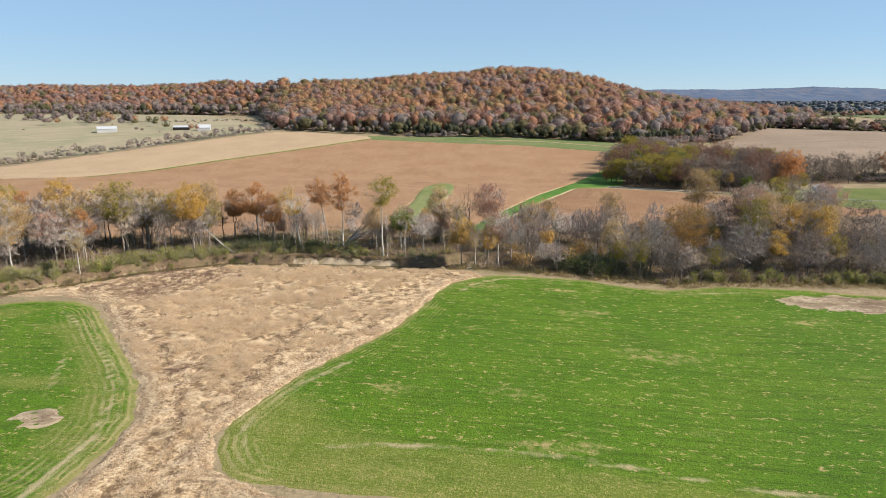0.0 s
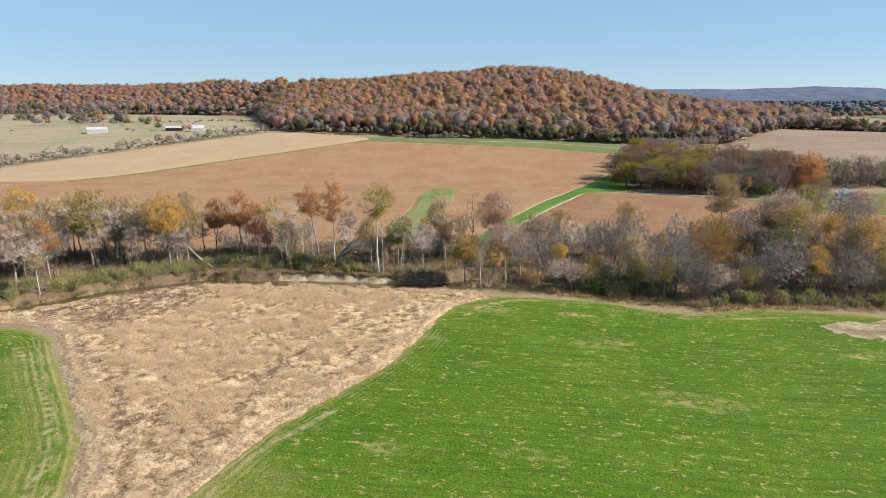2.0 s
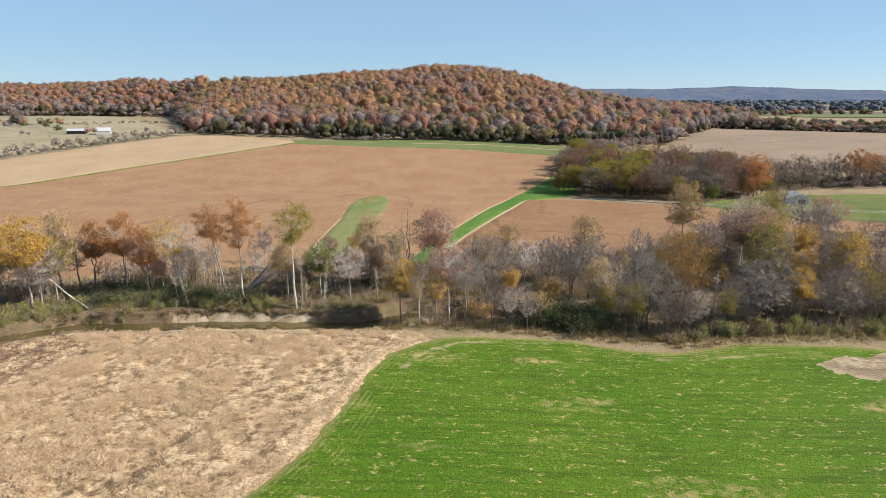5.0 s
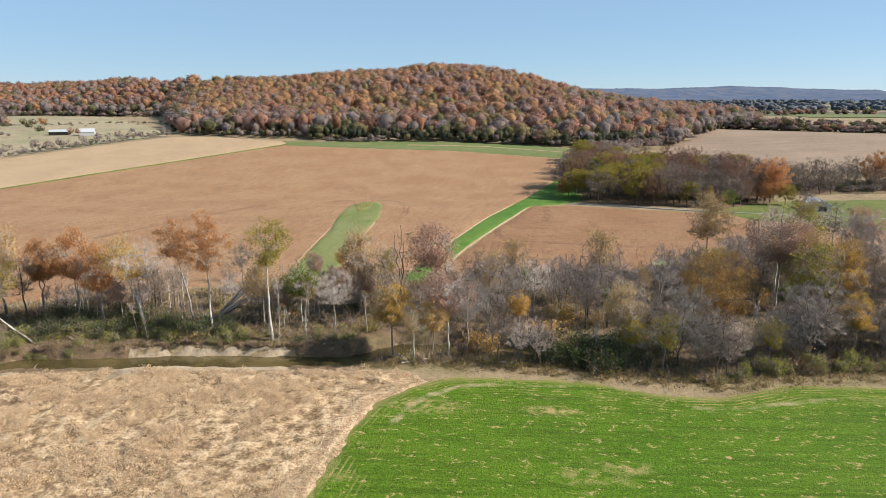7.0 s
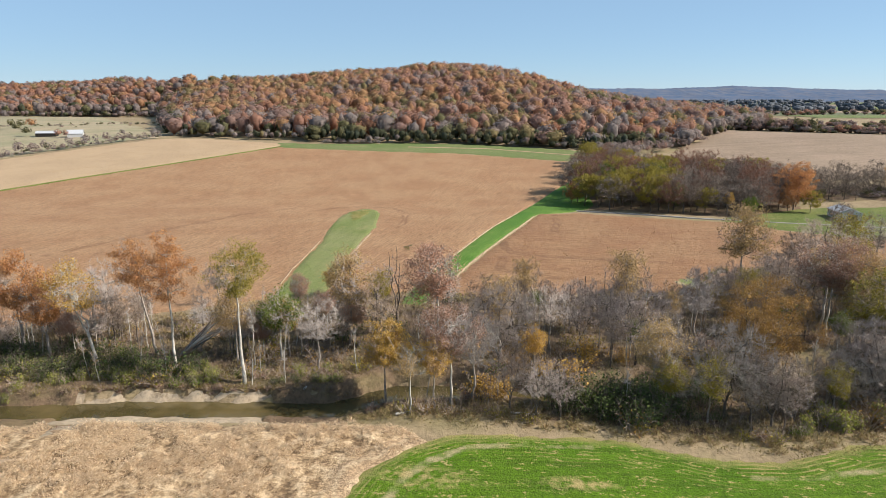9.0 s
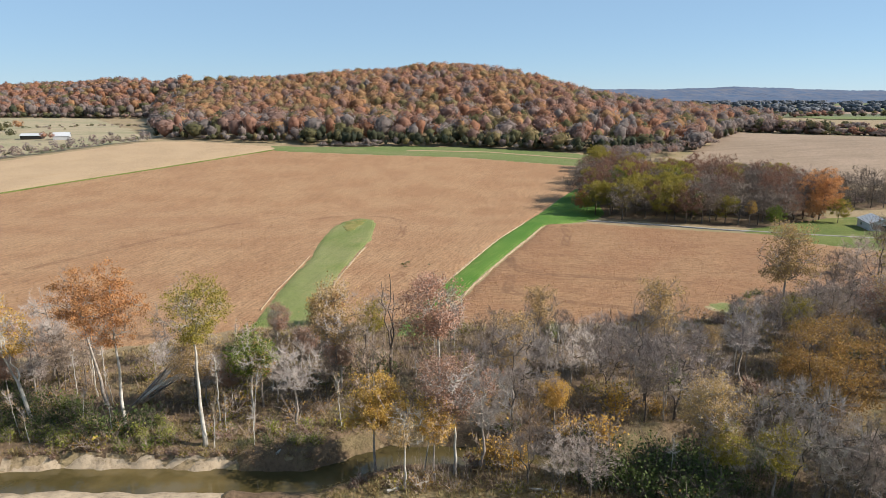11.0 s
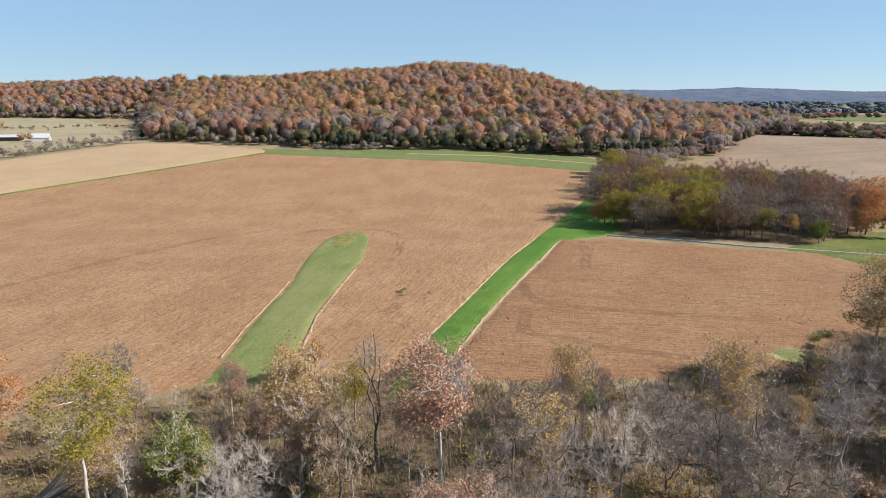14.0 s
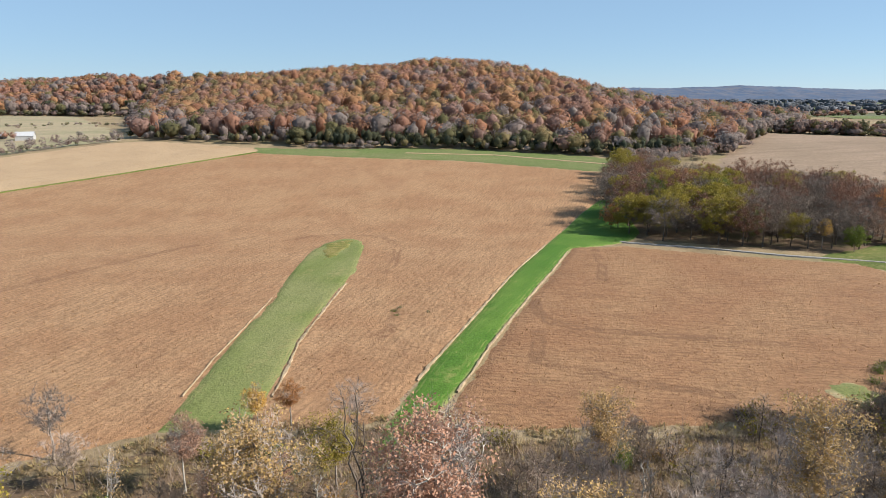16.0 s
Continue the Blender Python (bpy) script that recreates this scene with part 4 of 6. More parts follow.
kind_of("brush", "brown twiggy brush under the creek trees", "shrub", "brush along the creek", shrub("brush", 20, 2.4, 1.9, T_BROWN, L_BROWN, 110, 0.15, 26, 0.2))
kind_of("brush_b", "brown leafless brush with a few leaves", "shrub", "brush along the creek", shrub("brush", 21, 2.2, 1.8, T_BROWN, L_OLIVE, 170, 0.16, 24, 0.2))
kind_of("evergreen", "dark green leafy shrub, in places standing in for shade", "shrub", "brush along the creek", shrub("shrub", 22, 3.0, 2.0, B_DARK, L_DARK, 1000, 0.11, 26, 0.5))
kind_of("leafy", "yellow-green leafy shrub on the bank", "shrub", "brush along the creek", shrub("shrub", 23, 2.1, 1.5, T_BROWN, L_GREEN, 600, 0.11, 22, 0.6))
kind_of("cane", "upright yellow-green cane at the wood edge", "cane", "cane along the creek", shrub("cane", 25, 3.0, 1.5, T_BROWN, L_CANE, 420, 0.15, 20, 2.6))
kind_of("weed", "russet weedy clump on the bank", "shrub", "brush along the creek", shrub("shrub", 24, 1.6, 1.6, T_BROWN, L_WEED, 200, 0.16, 26, 0.3))


kind_of("gold_shrub", "low shrub with orange-gold autumn leaves", "shrub", "brush along the creek", shrub("shrub", 26, 3.2, 1.9, T_BROWN, L_GOLD, 620, 0.14, 22, 0.7))


def plant(key, x, y, size=1.0, turn=None, tall=1.0, label="", lean=0.0):
    """Stands a tree of that kind at x, y; the first of a kind is the pattern itself."""
    rng = random.Random(f"{key}{x:.1f}{y:.1f}")
    entry = KINDS[key]
    turn = rng.uniform(0, 360) if turn is None else turn
    m = pose(x, y, ground_z(x, y), lean, 0, turn) @ Matrix.Diagonal((size, size, size * tall, 1))
    if entry[1]:
        s = entry[0].scale
        ob = copy_thing(entry[0], m @ Matrix.Diagonal((1 / s[0], 1 / s[1], 1 / s[2], 1)))
    else:
        ob = entry[0]
        ob.matrix_basis = m
        entry[1] = True
        entry[0] = ob
    if label:
        tagged(ob, label)
    return ob


def plant_all(rows):
    for key, x, y, size, *more in rows:
        plant(key, x, y, size, *more)


# trees that stand out along the creek
giant = tagged(tree("sycamore", 31, 23.4, 4.4, 0.50, B_PALE, B_GREY, L_OLIVE, 1300, 0.235, limbs=10, thick=0.0145, lean=(-0.02, 0), leafheight=0.45, points=260, rise=0.5), "tall pale-trunked sycamore with sparse olive leaves", "tree", BELT)
giant.matrix_basis = pose(-30.5, 168, ground_z(-30.5, 168.4) - 0.3, 0, 0, 20)
twin = tagged(tree("tall_tree", 32, 21.5, 3.8, 0.5, B_GREY, T_BROWN, L_RUST, 1600, 0.245, limbs=9, thick=0.013, lean=(-0.16, 0), leafheight=0.55, points=300), "tall leaning grey tree with rust leaves in its top", "tree", BELT)
twin.matrix_basis = pose(-49, 180, ground_z(-49, 180))
twin_b = tagged(tree("tall_tree", 33, 23, 3.9, 0.42, B_PALE, T_BROWN, L_RUST, 1800, 0.245, limbs=10, thick=0.013, leafheight=0.5, points=300), "tall pale tree with rust-tan leaves", "tree", BELT)
twin_b.matrix_basis = pose(-43, 172.6, ground_z(-43, 172.6))
leaner = tagged(tree("leaning_sycamore", 34, 19.5, 3.4, 0.42, B_PALE, B_PALE, L_GOLD, 700, 0.28, limbs=9, thick=0.014, lean=(-0.22, 0), forks=2, leafheight=0.55, points=300), "leaning white sycamore with gold leaves", "tree", BELT)
leaner.matrix_basis = pose(-55, 172.5, ground_z(-55, 172.5))

plant_all([
    ("gold", -85, 166.5, 1.45), ("rust", -77.5, 178, 1.0), ("rust", -70, 177, 1.12), ("rust", -64, 174, 0.95), ("olive", -104, 163, 1.5), ("white", -101, 171, 1.27), ("rust", -109, 153.5, 0.86), ("white", -104, 143, 0.95, 40, 1.0, "", 16),
    ("gold", -122, 164, 1.5), ("bare_a", -93, 166, 1.4), ("olive", -94, 171, 1.2), ("bare_b", -112, 146, 1.35), ("bare_c", -118, 154, 1.35), ("tan", -116, 158, 1.2), ("bare_a", -128, 146, 1.45), ("white", -118, 138, 1.05),
    ("gold", -136, 158, 1.35), ("bare_b", -137, 142, 1.35), ("olive", -132, 152, 1.3), ("bare_c", -90, 160, 1.0),
    ("bare_a", -60, 181, 0.85), ("bare_c", -36, 180, 0.8), ("tan", -34, 176, 0.95), ("green", -27, 177.5, 1.28), ("gold_b", -26, 179, 0.8), ("bare_a", -20, 174, 1.02),
    ("tan", -16, 184, 1.25), ("snag", -8, 189, 1.05), ("pink", -0.3, 181, 1.5), ("gold", -8.3, 163.6, 0.98), ("pink", 1.6, 162.7, 1.2), ("white", -4.3, 158.8, 0.73),
    ("bare_a", 4.9, 163, 1.13), ("gold_b", -1, 161, 0.85), ("bare_b", 10, 159.5, 0.9), ("bare_c", 8, 186, 1.0), ("tan", 10.2, 178, 1.06), ("gold_b", 15, 171, 0.7),
    ("bare_b", 30, 180, 1.22), ("bare_a", 19, 180, 1.05), ("tan", 31.2, 160, 1.0), ("olive", 31.8, 158, 0.68), ("bare_dome", 40.5, 158.5, 1.2), ("brown", 52, 173, 1.22),
    ("tan", 66, 211, 1.5), ("bare_dome", 62, 205, 0.8), ("bare_a", 70, 206, 1.0), ("bare_b", 74, 213, 1.05), ("bare_c", 68, 199, 1.0), ("bare_dome", 78, 207, 1.0), ("olive", 63, 199, 0.75), ("pink", 72, 188, 1.45), ("white", 73, 191, 1.25), ("gold", 72, 161, 0.85), ("gold", 83, 180, 0.95), ("bare_dome", 57, 160, 0.78), ("bare_b", 49, 158, 0.8), ("bare_dome", 65, 166, 0.98), ("olive", 94, 217, 1.3),
    ("bare_a", 80, 170, 1.1), ("gold_b", 88, 190, 1.1), ("tan", 90, 176, 1.1), ("rust", 82, 198, 0.85), ("bare_b", 93, 168, 1.15), ("bare_dome", 103, 172, 1.1),
    ("rust", -20, 213, 0.42), ("gold_b", -24, 212, 0.55), ("bare_a", -47, 206, 0.8), ("bare_c", 58, 214, 0.5),
    ("bare_dome", 14, 192, 0.85), ("bare_dome", 26, 190, 0.9), ("bare_dome", 37, 196, 0.55), ("bare_dome", 22, 204, 0.55), ("tan", 17, 198, 0.9),
])
rng = random.Random(77)
placed = [(o.location.x, o.location.y) for o in scene.objects if o.get("group") == BELT and o.location.y > 100]
tries = 0
while len(placed) < 128 and tries < 9000:
    tries += 1
    x, y = rng.uniform(-145, 118), rng.uniform(115, 255)
    if float(inside(np.array(x), np.array(y), BELT_AREA)) < 1.5 or float(line_distance(np.array(x), np.array(y), CREEK)) < 4.0:
        continue
    open_part = -58 < x < -12
    if open_part and rng.random() < 0.9:
        continue
    if any((x - a) ** 2 + (y - b) ** 2 < 3.9 ** 2 for a, b in placed):
        continue
    placed.append((x, y))
    far_edge = y > 195
    key = rng.choices(["bare_a", "bare_b", "bare_c", "bare_dome", "tan", "gold", "gold_b", "olive", "brown", "pink", "rust"], [6, 6, 6, 5, 2.4, 0.8, 1.1, 1.0, 1.0, 1.3, 0.8])[0]
    size = rng.uniform(0.85, 1.25) if -12 < x < 58 else rng.uniform(0.95, 1.45)
    if open_part or (far_edge and x < 60):
        size = rng.uniform(0.6, 0.9)
    if x > 18 and x < 64 and y > 190:
        key, size = rng.choice(["bare_a", "bare_b", "bare_c"]), rng.uniform(0.42, 0.6)
    plant(key, x, y, size)
for k in range(70):
    x, y = rng.uniform(-142, -80), rng.uniform(136, 180)
    if float(inside(np.array(x), np.array(y), BELT_AREA)) > 1.5 and float(line_distance(np.array(x), np.array(y), CREEK)) > 4:
        plant(rng.choice(["bare_a", "bare_b", "bare_c", "bare_dome", "tan", "olive"]), x, y, rng.uniform(1.0, 1.4))
for k in range(52):
    x, y = rng.uniform(8, 100), rng.uniform(166, 212)
    if float(inside(np.array(x), np.array(y), BELT_AREA)) > 1.5 and float(line_distance(np.array(x), np.array(y), CREEK)) > 4:
        plant(rng.choice(["bare_a", "bare_b", "bare_c", "bare_dome", "green", "tan"]), x, y, rng.uniform(0.65, 1.0) if y < 190 or x > 66 else rng.uniform(0.4, 0.55))
for k in range(20):
    plant("evergreen", rng.uniform(-80, -50), rng.uniform(169.5, 177), rng.uniform(1.0, 1.8))
for k in range(34):
    plant(rng.choice(["bare_a", "bare_b", "bare_c", "pink"]), rng.uniform(-78, -13), rng.uniform(178, 202), rng.uniform(0.5, 0.75))
for k in range(110):
    x = rng.uniform(-130, -70)
    y = float(np.interp(x, [p[0] for p in CREEK], [p[1] for p in CREEK])) + rng.uniform(3.2, 8)
    plant(rng.choices(["cane", "leafy", "brush_b", "brush", "weed"], [4, 2, 2, 2, 1])[0], x, y, rng.uniform(0.5, 1.0))
for k in range(60):
    x = rng.uniform(-68, -12)
    y = float(np.interp(x, [p[0] for p in CREEK], [p[1] for p in CREEK])) + rng.uniform(4.2, 12)
    plant(rng.choices(["cane", "leafy", "brush_b", "brush", "weed"], [2, 2, 3, 3, 4])[0], x, y, rng.uniform(0.4, 0.9))
for k in range(26):
    x = rng.uniform(-122, -74)
    y = float(np.interp(x, [p[0] for p in CREEK], [p[1] for p in CREEK])) + rng.uniform(4.5, 8)
    plant("cane" if k % 3 else "leafy", x, y, rng.uniform(0.8, 1.3))
for k in range(90):
    x, y = rng.uniform(-95, 70), rng.uniform(158, 200)
    if float(inside(np.array(x), np.array(y), BELT_AREA)) > 0 and float(line_distance(np.array(x), np.array(y), CREEK)) > 4:
        plant(rng.choice(["thin", "thin_b"]), x, y, rng.uniform(0.6, 1.15))
count = 0
while count < 190:
    x, y = rng.uniform(-135, 115), rng.uniform(118, 232)
    sd = float(inside(np.array(x), np.array(y), BELT_AREA))
    if sd < -0.5 or float(line_distance(np.array(x), np.array(y), CREEK)) < 4.2:
        continue
    count += 1
    if -75 < x < -32 and y < 185:
        key = rng.choices(["evergreen", "leafy", "brush_b", "weed", "brush"], [5, 3, 2, 2, 2])[0]
    else:
        key = rng.choices(["brush", "brush_b", "evergreen", "leafy", "weed"], [6, 5, 1.2, 0.8, 2])[0]
    plant(key, x, y, rng.uniform(0.9, 1.7))
for k in range(120):
    x = rng.uniform(-128, -60) if k < 70 else rng.uniform(50, 112)
    y = float(np.interp(x, [-128, -118, -105, -92, -74, -60, 50, 60, 112], [127, 134, 148, 159, 169, 170, 153, 155, 157])) + rng.uniform(0, 3.5)
    if float(line_distance(np.array(x), np.array(y), CREEK)) > 3.6:
        plant("cane", x, y, rng.uniform(0.6, 1.15))
for k in range(30):
    x, y = rng.uniform(-66, -33), rng.uniform(167.6, 171)
    plant("cane" if k % 4 else "leafy", x, y, rng.uniform(0.6, 1.0))
for k in range(70):
    x = rng.uniform(-70, -14)
    y = float(np.interp(x, [p[0] for p in CREEK], [p[1] for p in CREEK])) + rng.uniform(3.3, 4.6)
    plant(rng.choice(["weed", "weed", "brush_b", "brush"]), x, y, rng.uniform(0.25, 0.55))
# dark shrubs put in for the black shade inside the belt
for k in range(8):
    plant("evergreen", rng.uniform(17, 42), rng.uniform(160, 170), rng.uniform(0.9, 1.3))
for k in range(11):
    plant("gold_shrub", rng.uniform(4, 42), rng.uniform(160, 180), rng.uniform(0.9, 1.6))
for k in range(60):
    t = rng.random()
    x = -120 + 250 * t
    y = float(np.interp(x, [-120, -92, -74, -45, -16, -8, 10, 30, 46, 60, 90, 130], [131, 156, 168, 169.5, 169.5, 158, 156, 153.5, 151.5, 154.5, 155.5, 157])) + rng.uniform(0, 2.2)
    if float(line_distance(np.array(x), np.array(y), CREEK)) > 4.2:
        plant(rng.choices(["leafy", "weed", "brush_b", "evergreen"], [4, 3, 3, 1])[0] if x < -15 or x > 45 else rng.choice(["brush", "brush_b", "weed"]), x, y, rng.uniform(0.7, 1.2))

for k in range(44):
    x = 12 + 100 * (k + rng.random()) / 44
    y = float(np.interp(x, [0, 18, 25, 35, 43, 53, 70, 112], [153, 153.5, 152.5, 153.5, 151.5, 152, 158, 157])) + rng.uniform(3, 7)
    if float(line_distance(np.array(x), np.array(y), CREEK)) > 3.4:
        # this stretch lies in deep tree shade; dark shrubs imitate it
        if 19 < x < 34:
            plant("evergreen", x, y, rng.uniform(1.4, 2.0))
            continue
        plant(rng.choices(["bare_dome", "bare_b", "brown", "olive", "evergreen", "cane"], [5, 3, 0.5, 0.8, 3.5, 3 if x > 55 else 0.2])[0], x, y, rng.uniform(0.5, 0.8) if k % 2 else rng.uniform(0.7, 1.0))

# more dark shrubs that stand in for the tree-shaded hollow
for k in range(14):
    x, y = rng.uniform(22, 34), rng.uniform(157, 168)
    if float(line_distance(np.array(x), np.array(y), CREEK)) > 3.4:
        plant("evergreen", x, y, rng.uniform(1.3, 2.0))
for k in range(100):
    x = rng.uniform(-138, -62)
    side = 1 if k % 4 else -1
    y = float(np.interp(x, [p[0] for p in CREEK], [p[1] for p in CREEK])) + side * rng.uniform(2.7, 4.2)
    plant(rng.choice(["cane", "leafy", "brush_b", "weed"] if side > 0 else ["weed", "brush_b"]), x, y, rng.uniform(0.4, 0.75) if side > 0 else rng.uniform(0.3, 0.5))

# ---- the grove beside the soybean field ----
GROVE = "trees of the grove"
kind_of("grove_olive", "leafy olive-green tree at the grove edge", "tree", GROVE, tree("olive_tree", 41, 15, 5.8, 0.16, B_DARK, T_BROWN, L_OLIVE, 1500, 0.42, limbs=10, points=260, rounded=True))
kind_of("grove_green", "leafy yellow-green tree of the grove", "tree", GROVE, tree("green_tree", 42, 14, 5.4, 0.15, B_DARK, T_BROWN, L_GREEN, 1400, 0.42, limbs=10, points=260, rounded=True))
kind_of("grove_rust", "tree with orange-rust leaves in the grove", "tree", GROVE, tree("rust_tree", 43, 18, 6.8, 0.14, B_DARK, T_BROWN, L_RUST, 1900, 0.42, limbs=12, forks=2, points=260, rounded=True))
kind_of("grove_bare", "leafless grey-brown tree of the grove", "tree", GROVE, tree("bare_tree", 44, 16, 6.2, 0.18, B_DARK, T_MID, L_GROVE, 700, 0.30, limbs=11, points=320, rounded=True))
kind_of("grove_row", "slim leafless tree of the far row", "tree", GROVE, tree("bare_tree", 46, 13, 4.8, 0.12, B_DARK, T_BROWN, L_GROVE, 260, 0.36, limbs=9, points=170, rounded=True))
kind_of("grove_brown", "tree with dull red-brown leaves in the grove", "tree", GROVE, tree("brown_tree", 45, 16.5, 6.2, 0.16, B_DARK, T_BROWN, L_MAROON, 1000, 0.40, limbs=11, points=260, rounded=True))
GROVE_AREA = [(55, 348), (63, 334), (83, 325), (104, 316.5), (117, 310), (122, 318), (130, 326), (147, 329), (154, 350), (150, 384), (104, 420), (92, 452), (80, 446), (68, 400), (58, 372)]
ROW_AREA = [(150, 352), (270, 366), (270, 388), (148, 384)]
sheet("grove_floor", ROW_AREA, M_LITTER, "leaf litter under the far row of trees", "leaf litter", 4, 0.5, 1.0)
sheet("grove_floor", GROVE_AREA, M_LITTER, "shaded leaf litter under the grove", "leaf litter", 3, 0.15, 1.0)
spots = [("grove_rust", 57, 350, 0.5), ("grove_olive", 61, 342.5, 0.92), ("grove_olive", 66.5, 341, 0.88), ("grove_olive", 72, 339, 0.98), ("grove_bare", 78, 334, 0.75), ("grove_brown", 84, 340, 0.88), ("grove_bare", 88, 330.5, 0.75), ("grove_green", 94, 330, 0.82), ("grove_bare", 99.5, 326.5, 0.8), ("grove_olive", 104, 324, 0.68), ("grove_bare", 107.5, 321, 0.75), ("gold", 111, 320, 0.65), ("grove_bare", 114.5, 321, 0.8), ("grove_green", 118, 316, 0.55), ("grove_rust", 143, 332, 1.08), ("grove_rust", 149, 341, 0.7), ("grove_bare", 133, 331, 0.85), ("grove_bare", 122, 320, 0.85), ("grove_brown", 127, 325, 0.8), ("grove_bare", 129, 333, 0.95), ("grove_bare", 138, 334, 0.95), ("grove_olive", 146, 325, 0.6), ("grove_rust", 138, 327, 0.5), ("grove_olive", 81, 370, 1.2), ("grove_green", 76, 364, 1.1), ("grove_olive", 99, 371, 1.08), ("grove_rust", 90, 374, 0.95), ("grove_bare", 60, 352, 0.8), ("grove_bare", 69, 347, 0.85)]
plant_all(spots)
spots = [(a, b) for _, a, b, _ in spots]
tries = 0
while len(spots) < 140 and tries < 12000:
    tries += 1
    x, y = rng.uniform(53, 152), rng.uniform(313, 452)
    if float(inside(np.array(x), np.array(y), GROVE_AREA)) < 1.0 or any((x - a) ** 2 + (y - b) ** 2 < 5.0 ** 2 for a, b in spots):
        continue
    spots.append((x, y))
    key = rng.choices(["grove_bare", "grove_brown", "grove_olive", "grove_green", "grove_rust"], [6, 3, 1.4, 0.4, 0.12] if y > 350 else [5.5, 1.4, 2.0, 0.6, 0.0])[0]
    plant(key, x, y, rng.uniform(0.75, 0.9) if y > 385 else rng.uniform(1.02, 1.2) if y > 345 else rng.uniform(0.9, 1.08))
tries = 0
while len(spots) < 195 and tries < 6000:
    tries += 1
    x, y = rng.uniform(148, 270), rng.uniform(350, 388)
    if float(inside(np.array(x), np.array(y), ROW_AREA)) < 0.5 or any((x - a) ** 2 + (y - b) ** 2 < 5.5 ** 2 for a, b in spots):
        continue
    spots.append((x, y))
    plant("grove_row" if rng.random() < 0.96 else "grove_rust", x, y, rng.uniform(0.8, 1.1))
# fallen and leaning trees by the water
fallen = tagged(tree("fallen_tree", 35, 15, 3.0, 0.35, B_PALE, T_GREY, limbs=9, thick=0.015, lean=(-1.1, 0.1), points=300), "fallen bare white tree over the bank", "tree", BELT)
fallen.matrix_basis = pose(-73, 167, ground_z(-73, 168))


def split_trunk():
    """A storm-broken tree whose pale split stems lean on one another."""
    ob = tagged(new("broken_tree"), "broken tree with pale split leaning stems", "fallen tree")
    ob.matrix_basis = pose(-45, 180, ground_z(-45, 180))
    rr = random.Random(8)
    for k in range(14):
        p = Vector((rr.uniform(-0.6, 0.6), rr.uniform(-0.8, 0.8), 0))
        d = Vector((1, rr.uniform(-0.3, 0.6), rr.uniform(0.55, 1.2))).normalized()
        l = rr.uniform(6, 13)
        pile = Pile()
        pile.tube([p - Vector((0, 0, 0.4)), p + d * l * 0.35, p + d * l * 0.7 + wild(rr) * 0.2, p + d * l + wild(rr) * 0.4], [0.24, 0.2, 0.14, 0.04], 6)
        piece = new("stem", pile.mesh("stem", M_FLESH if k % 3 else B_GREY, True))
        piece.parent = ob


split_trunk()


def drift_log(x, y, turn, length, radius):
    ob = tagged(new("log"), "bleached log lying on the sand", "log", "logs by the creek")
    ob.matrix_basis = pose(x, y, ground_z(x, y) + radius * 0.9, 0, 0, turn)
    pile = Pile()
    pile.tube([Vector((-length / 2, 0, 0)), Vector((-length / 6, 0.15, 0.03)), Vector((length / 4, -0.1, 0.05)), Vector((length / 2, 0.1, 0.1))], [radius, radius * 0.95, radius * 0.8, radius * 0.5], 7)
    new("trunk", pile.mesh("trunk", B_PALE, True)).parent = ob
    pile = Pile()
    pile.tube([Vector((length / 5, 0, 0)), Vector((length / 4, 0.6, 0.5)), Vector((length / 3, 1.0, 0.9))], [radius * 0.5, radius * 0.35, 0.03], 5)
    new("branch_stub", pile.mesh("branch_stub", B_PALE, True)).parent = ob


for x, y, turn, l, rd in [(-78, 157.5, 35, 7, 0.22), (-82, 155.5, 30, 5, 0.16), (-70, 158.8, 10, 5, 0.15), (-4, 159, 20, 5, 0.2), (-20, 168, 60, 4, 0.18), (12, 158.2, -10, 4, 0.15)]:
    drift_log(x, y, turn, l, rd)
# shrubs stand in for the dark, shaded root overhang of the bank
for x, y, s in [(-25.5, 167.8, 0.55), (-22.5, 168.2, 0.6), (-19.5, 168.6, 0.6), (-16.5, 169, 0.55)]:
    plant("evergreen", x, y, s)
for x, y, s in [(-9.8, 260.5, 0.5), (-8.8, 262.5, 0.45), (-9.2, 258, 0.4), (-2.8, 260, 0.35), (69, 231, 0.9), (72, 233, 1.0), (66, 227, 0.8)]:
    plant("leafy", x, y, s)
# russet brush, set partly in place of the belt's dark shadow
for k in range(26):
    plant(rng.choice(["weed", "weed", "brush", "brush_b"]), rng.uniform(38, 68), rng.uniform(211, 219), rng.uniform(0.7, 1.4))


# ---- woods on the hills ----
def unit_ball():
    bm = bmesh.new()
    bmesh.ops.create_icosphere(bm, subdivisions=1, radius=1)
    v = np.array([p.co[:] for p in bm.verts])
    f = np.array([[p.index for p in face.verts] for face in bm.faces])
    bm.free()
    return v, f


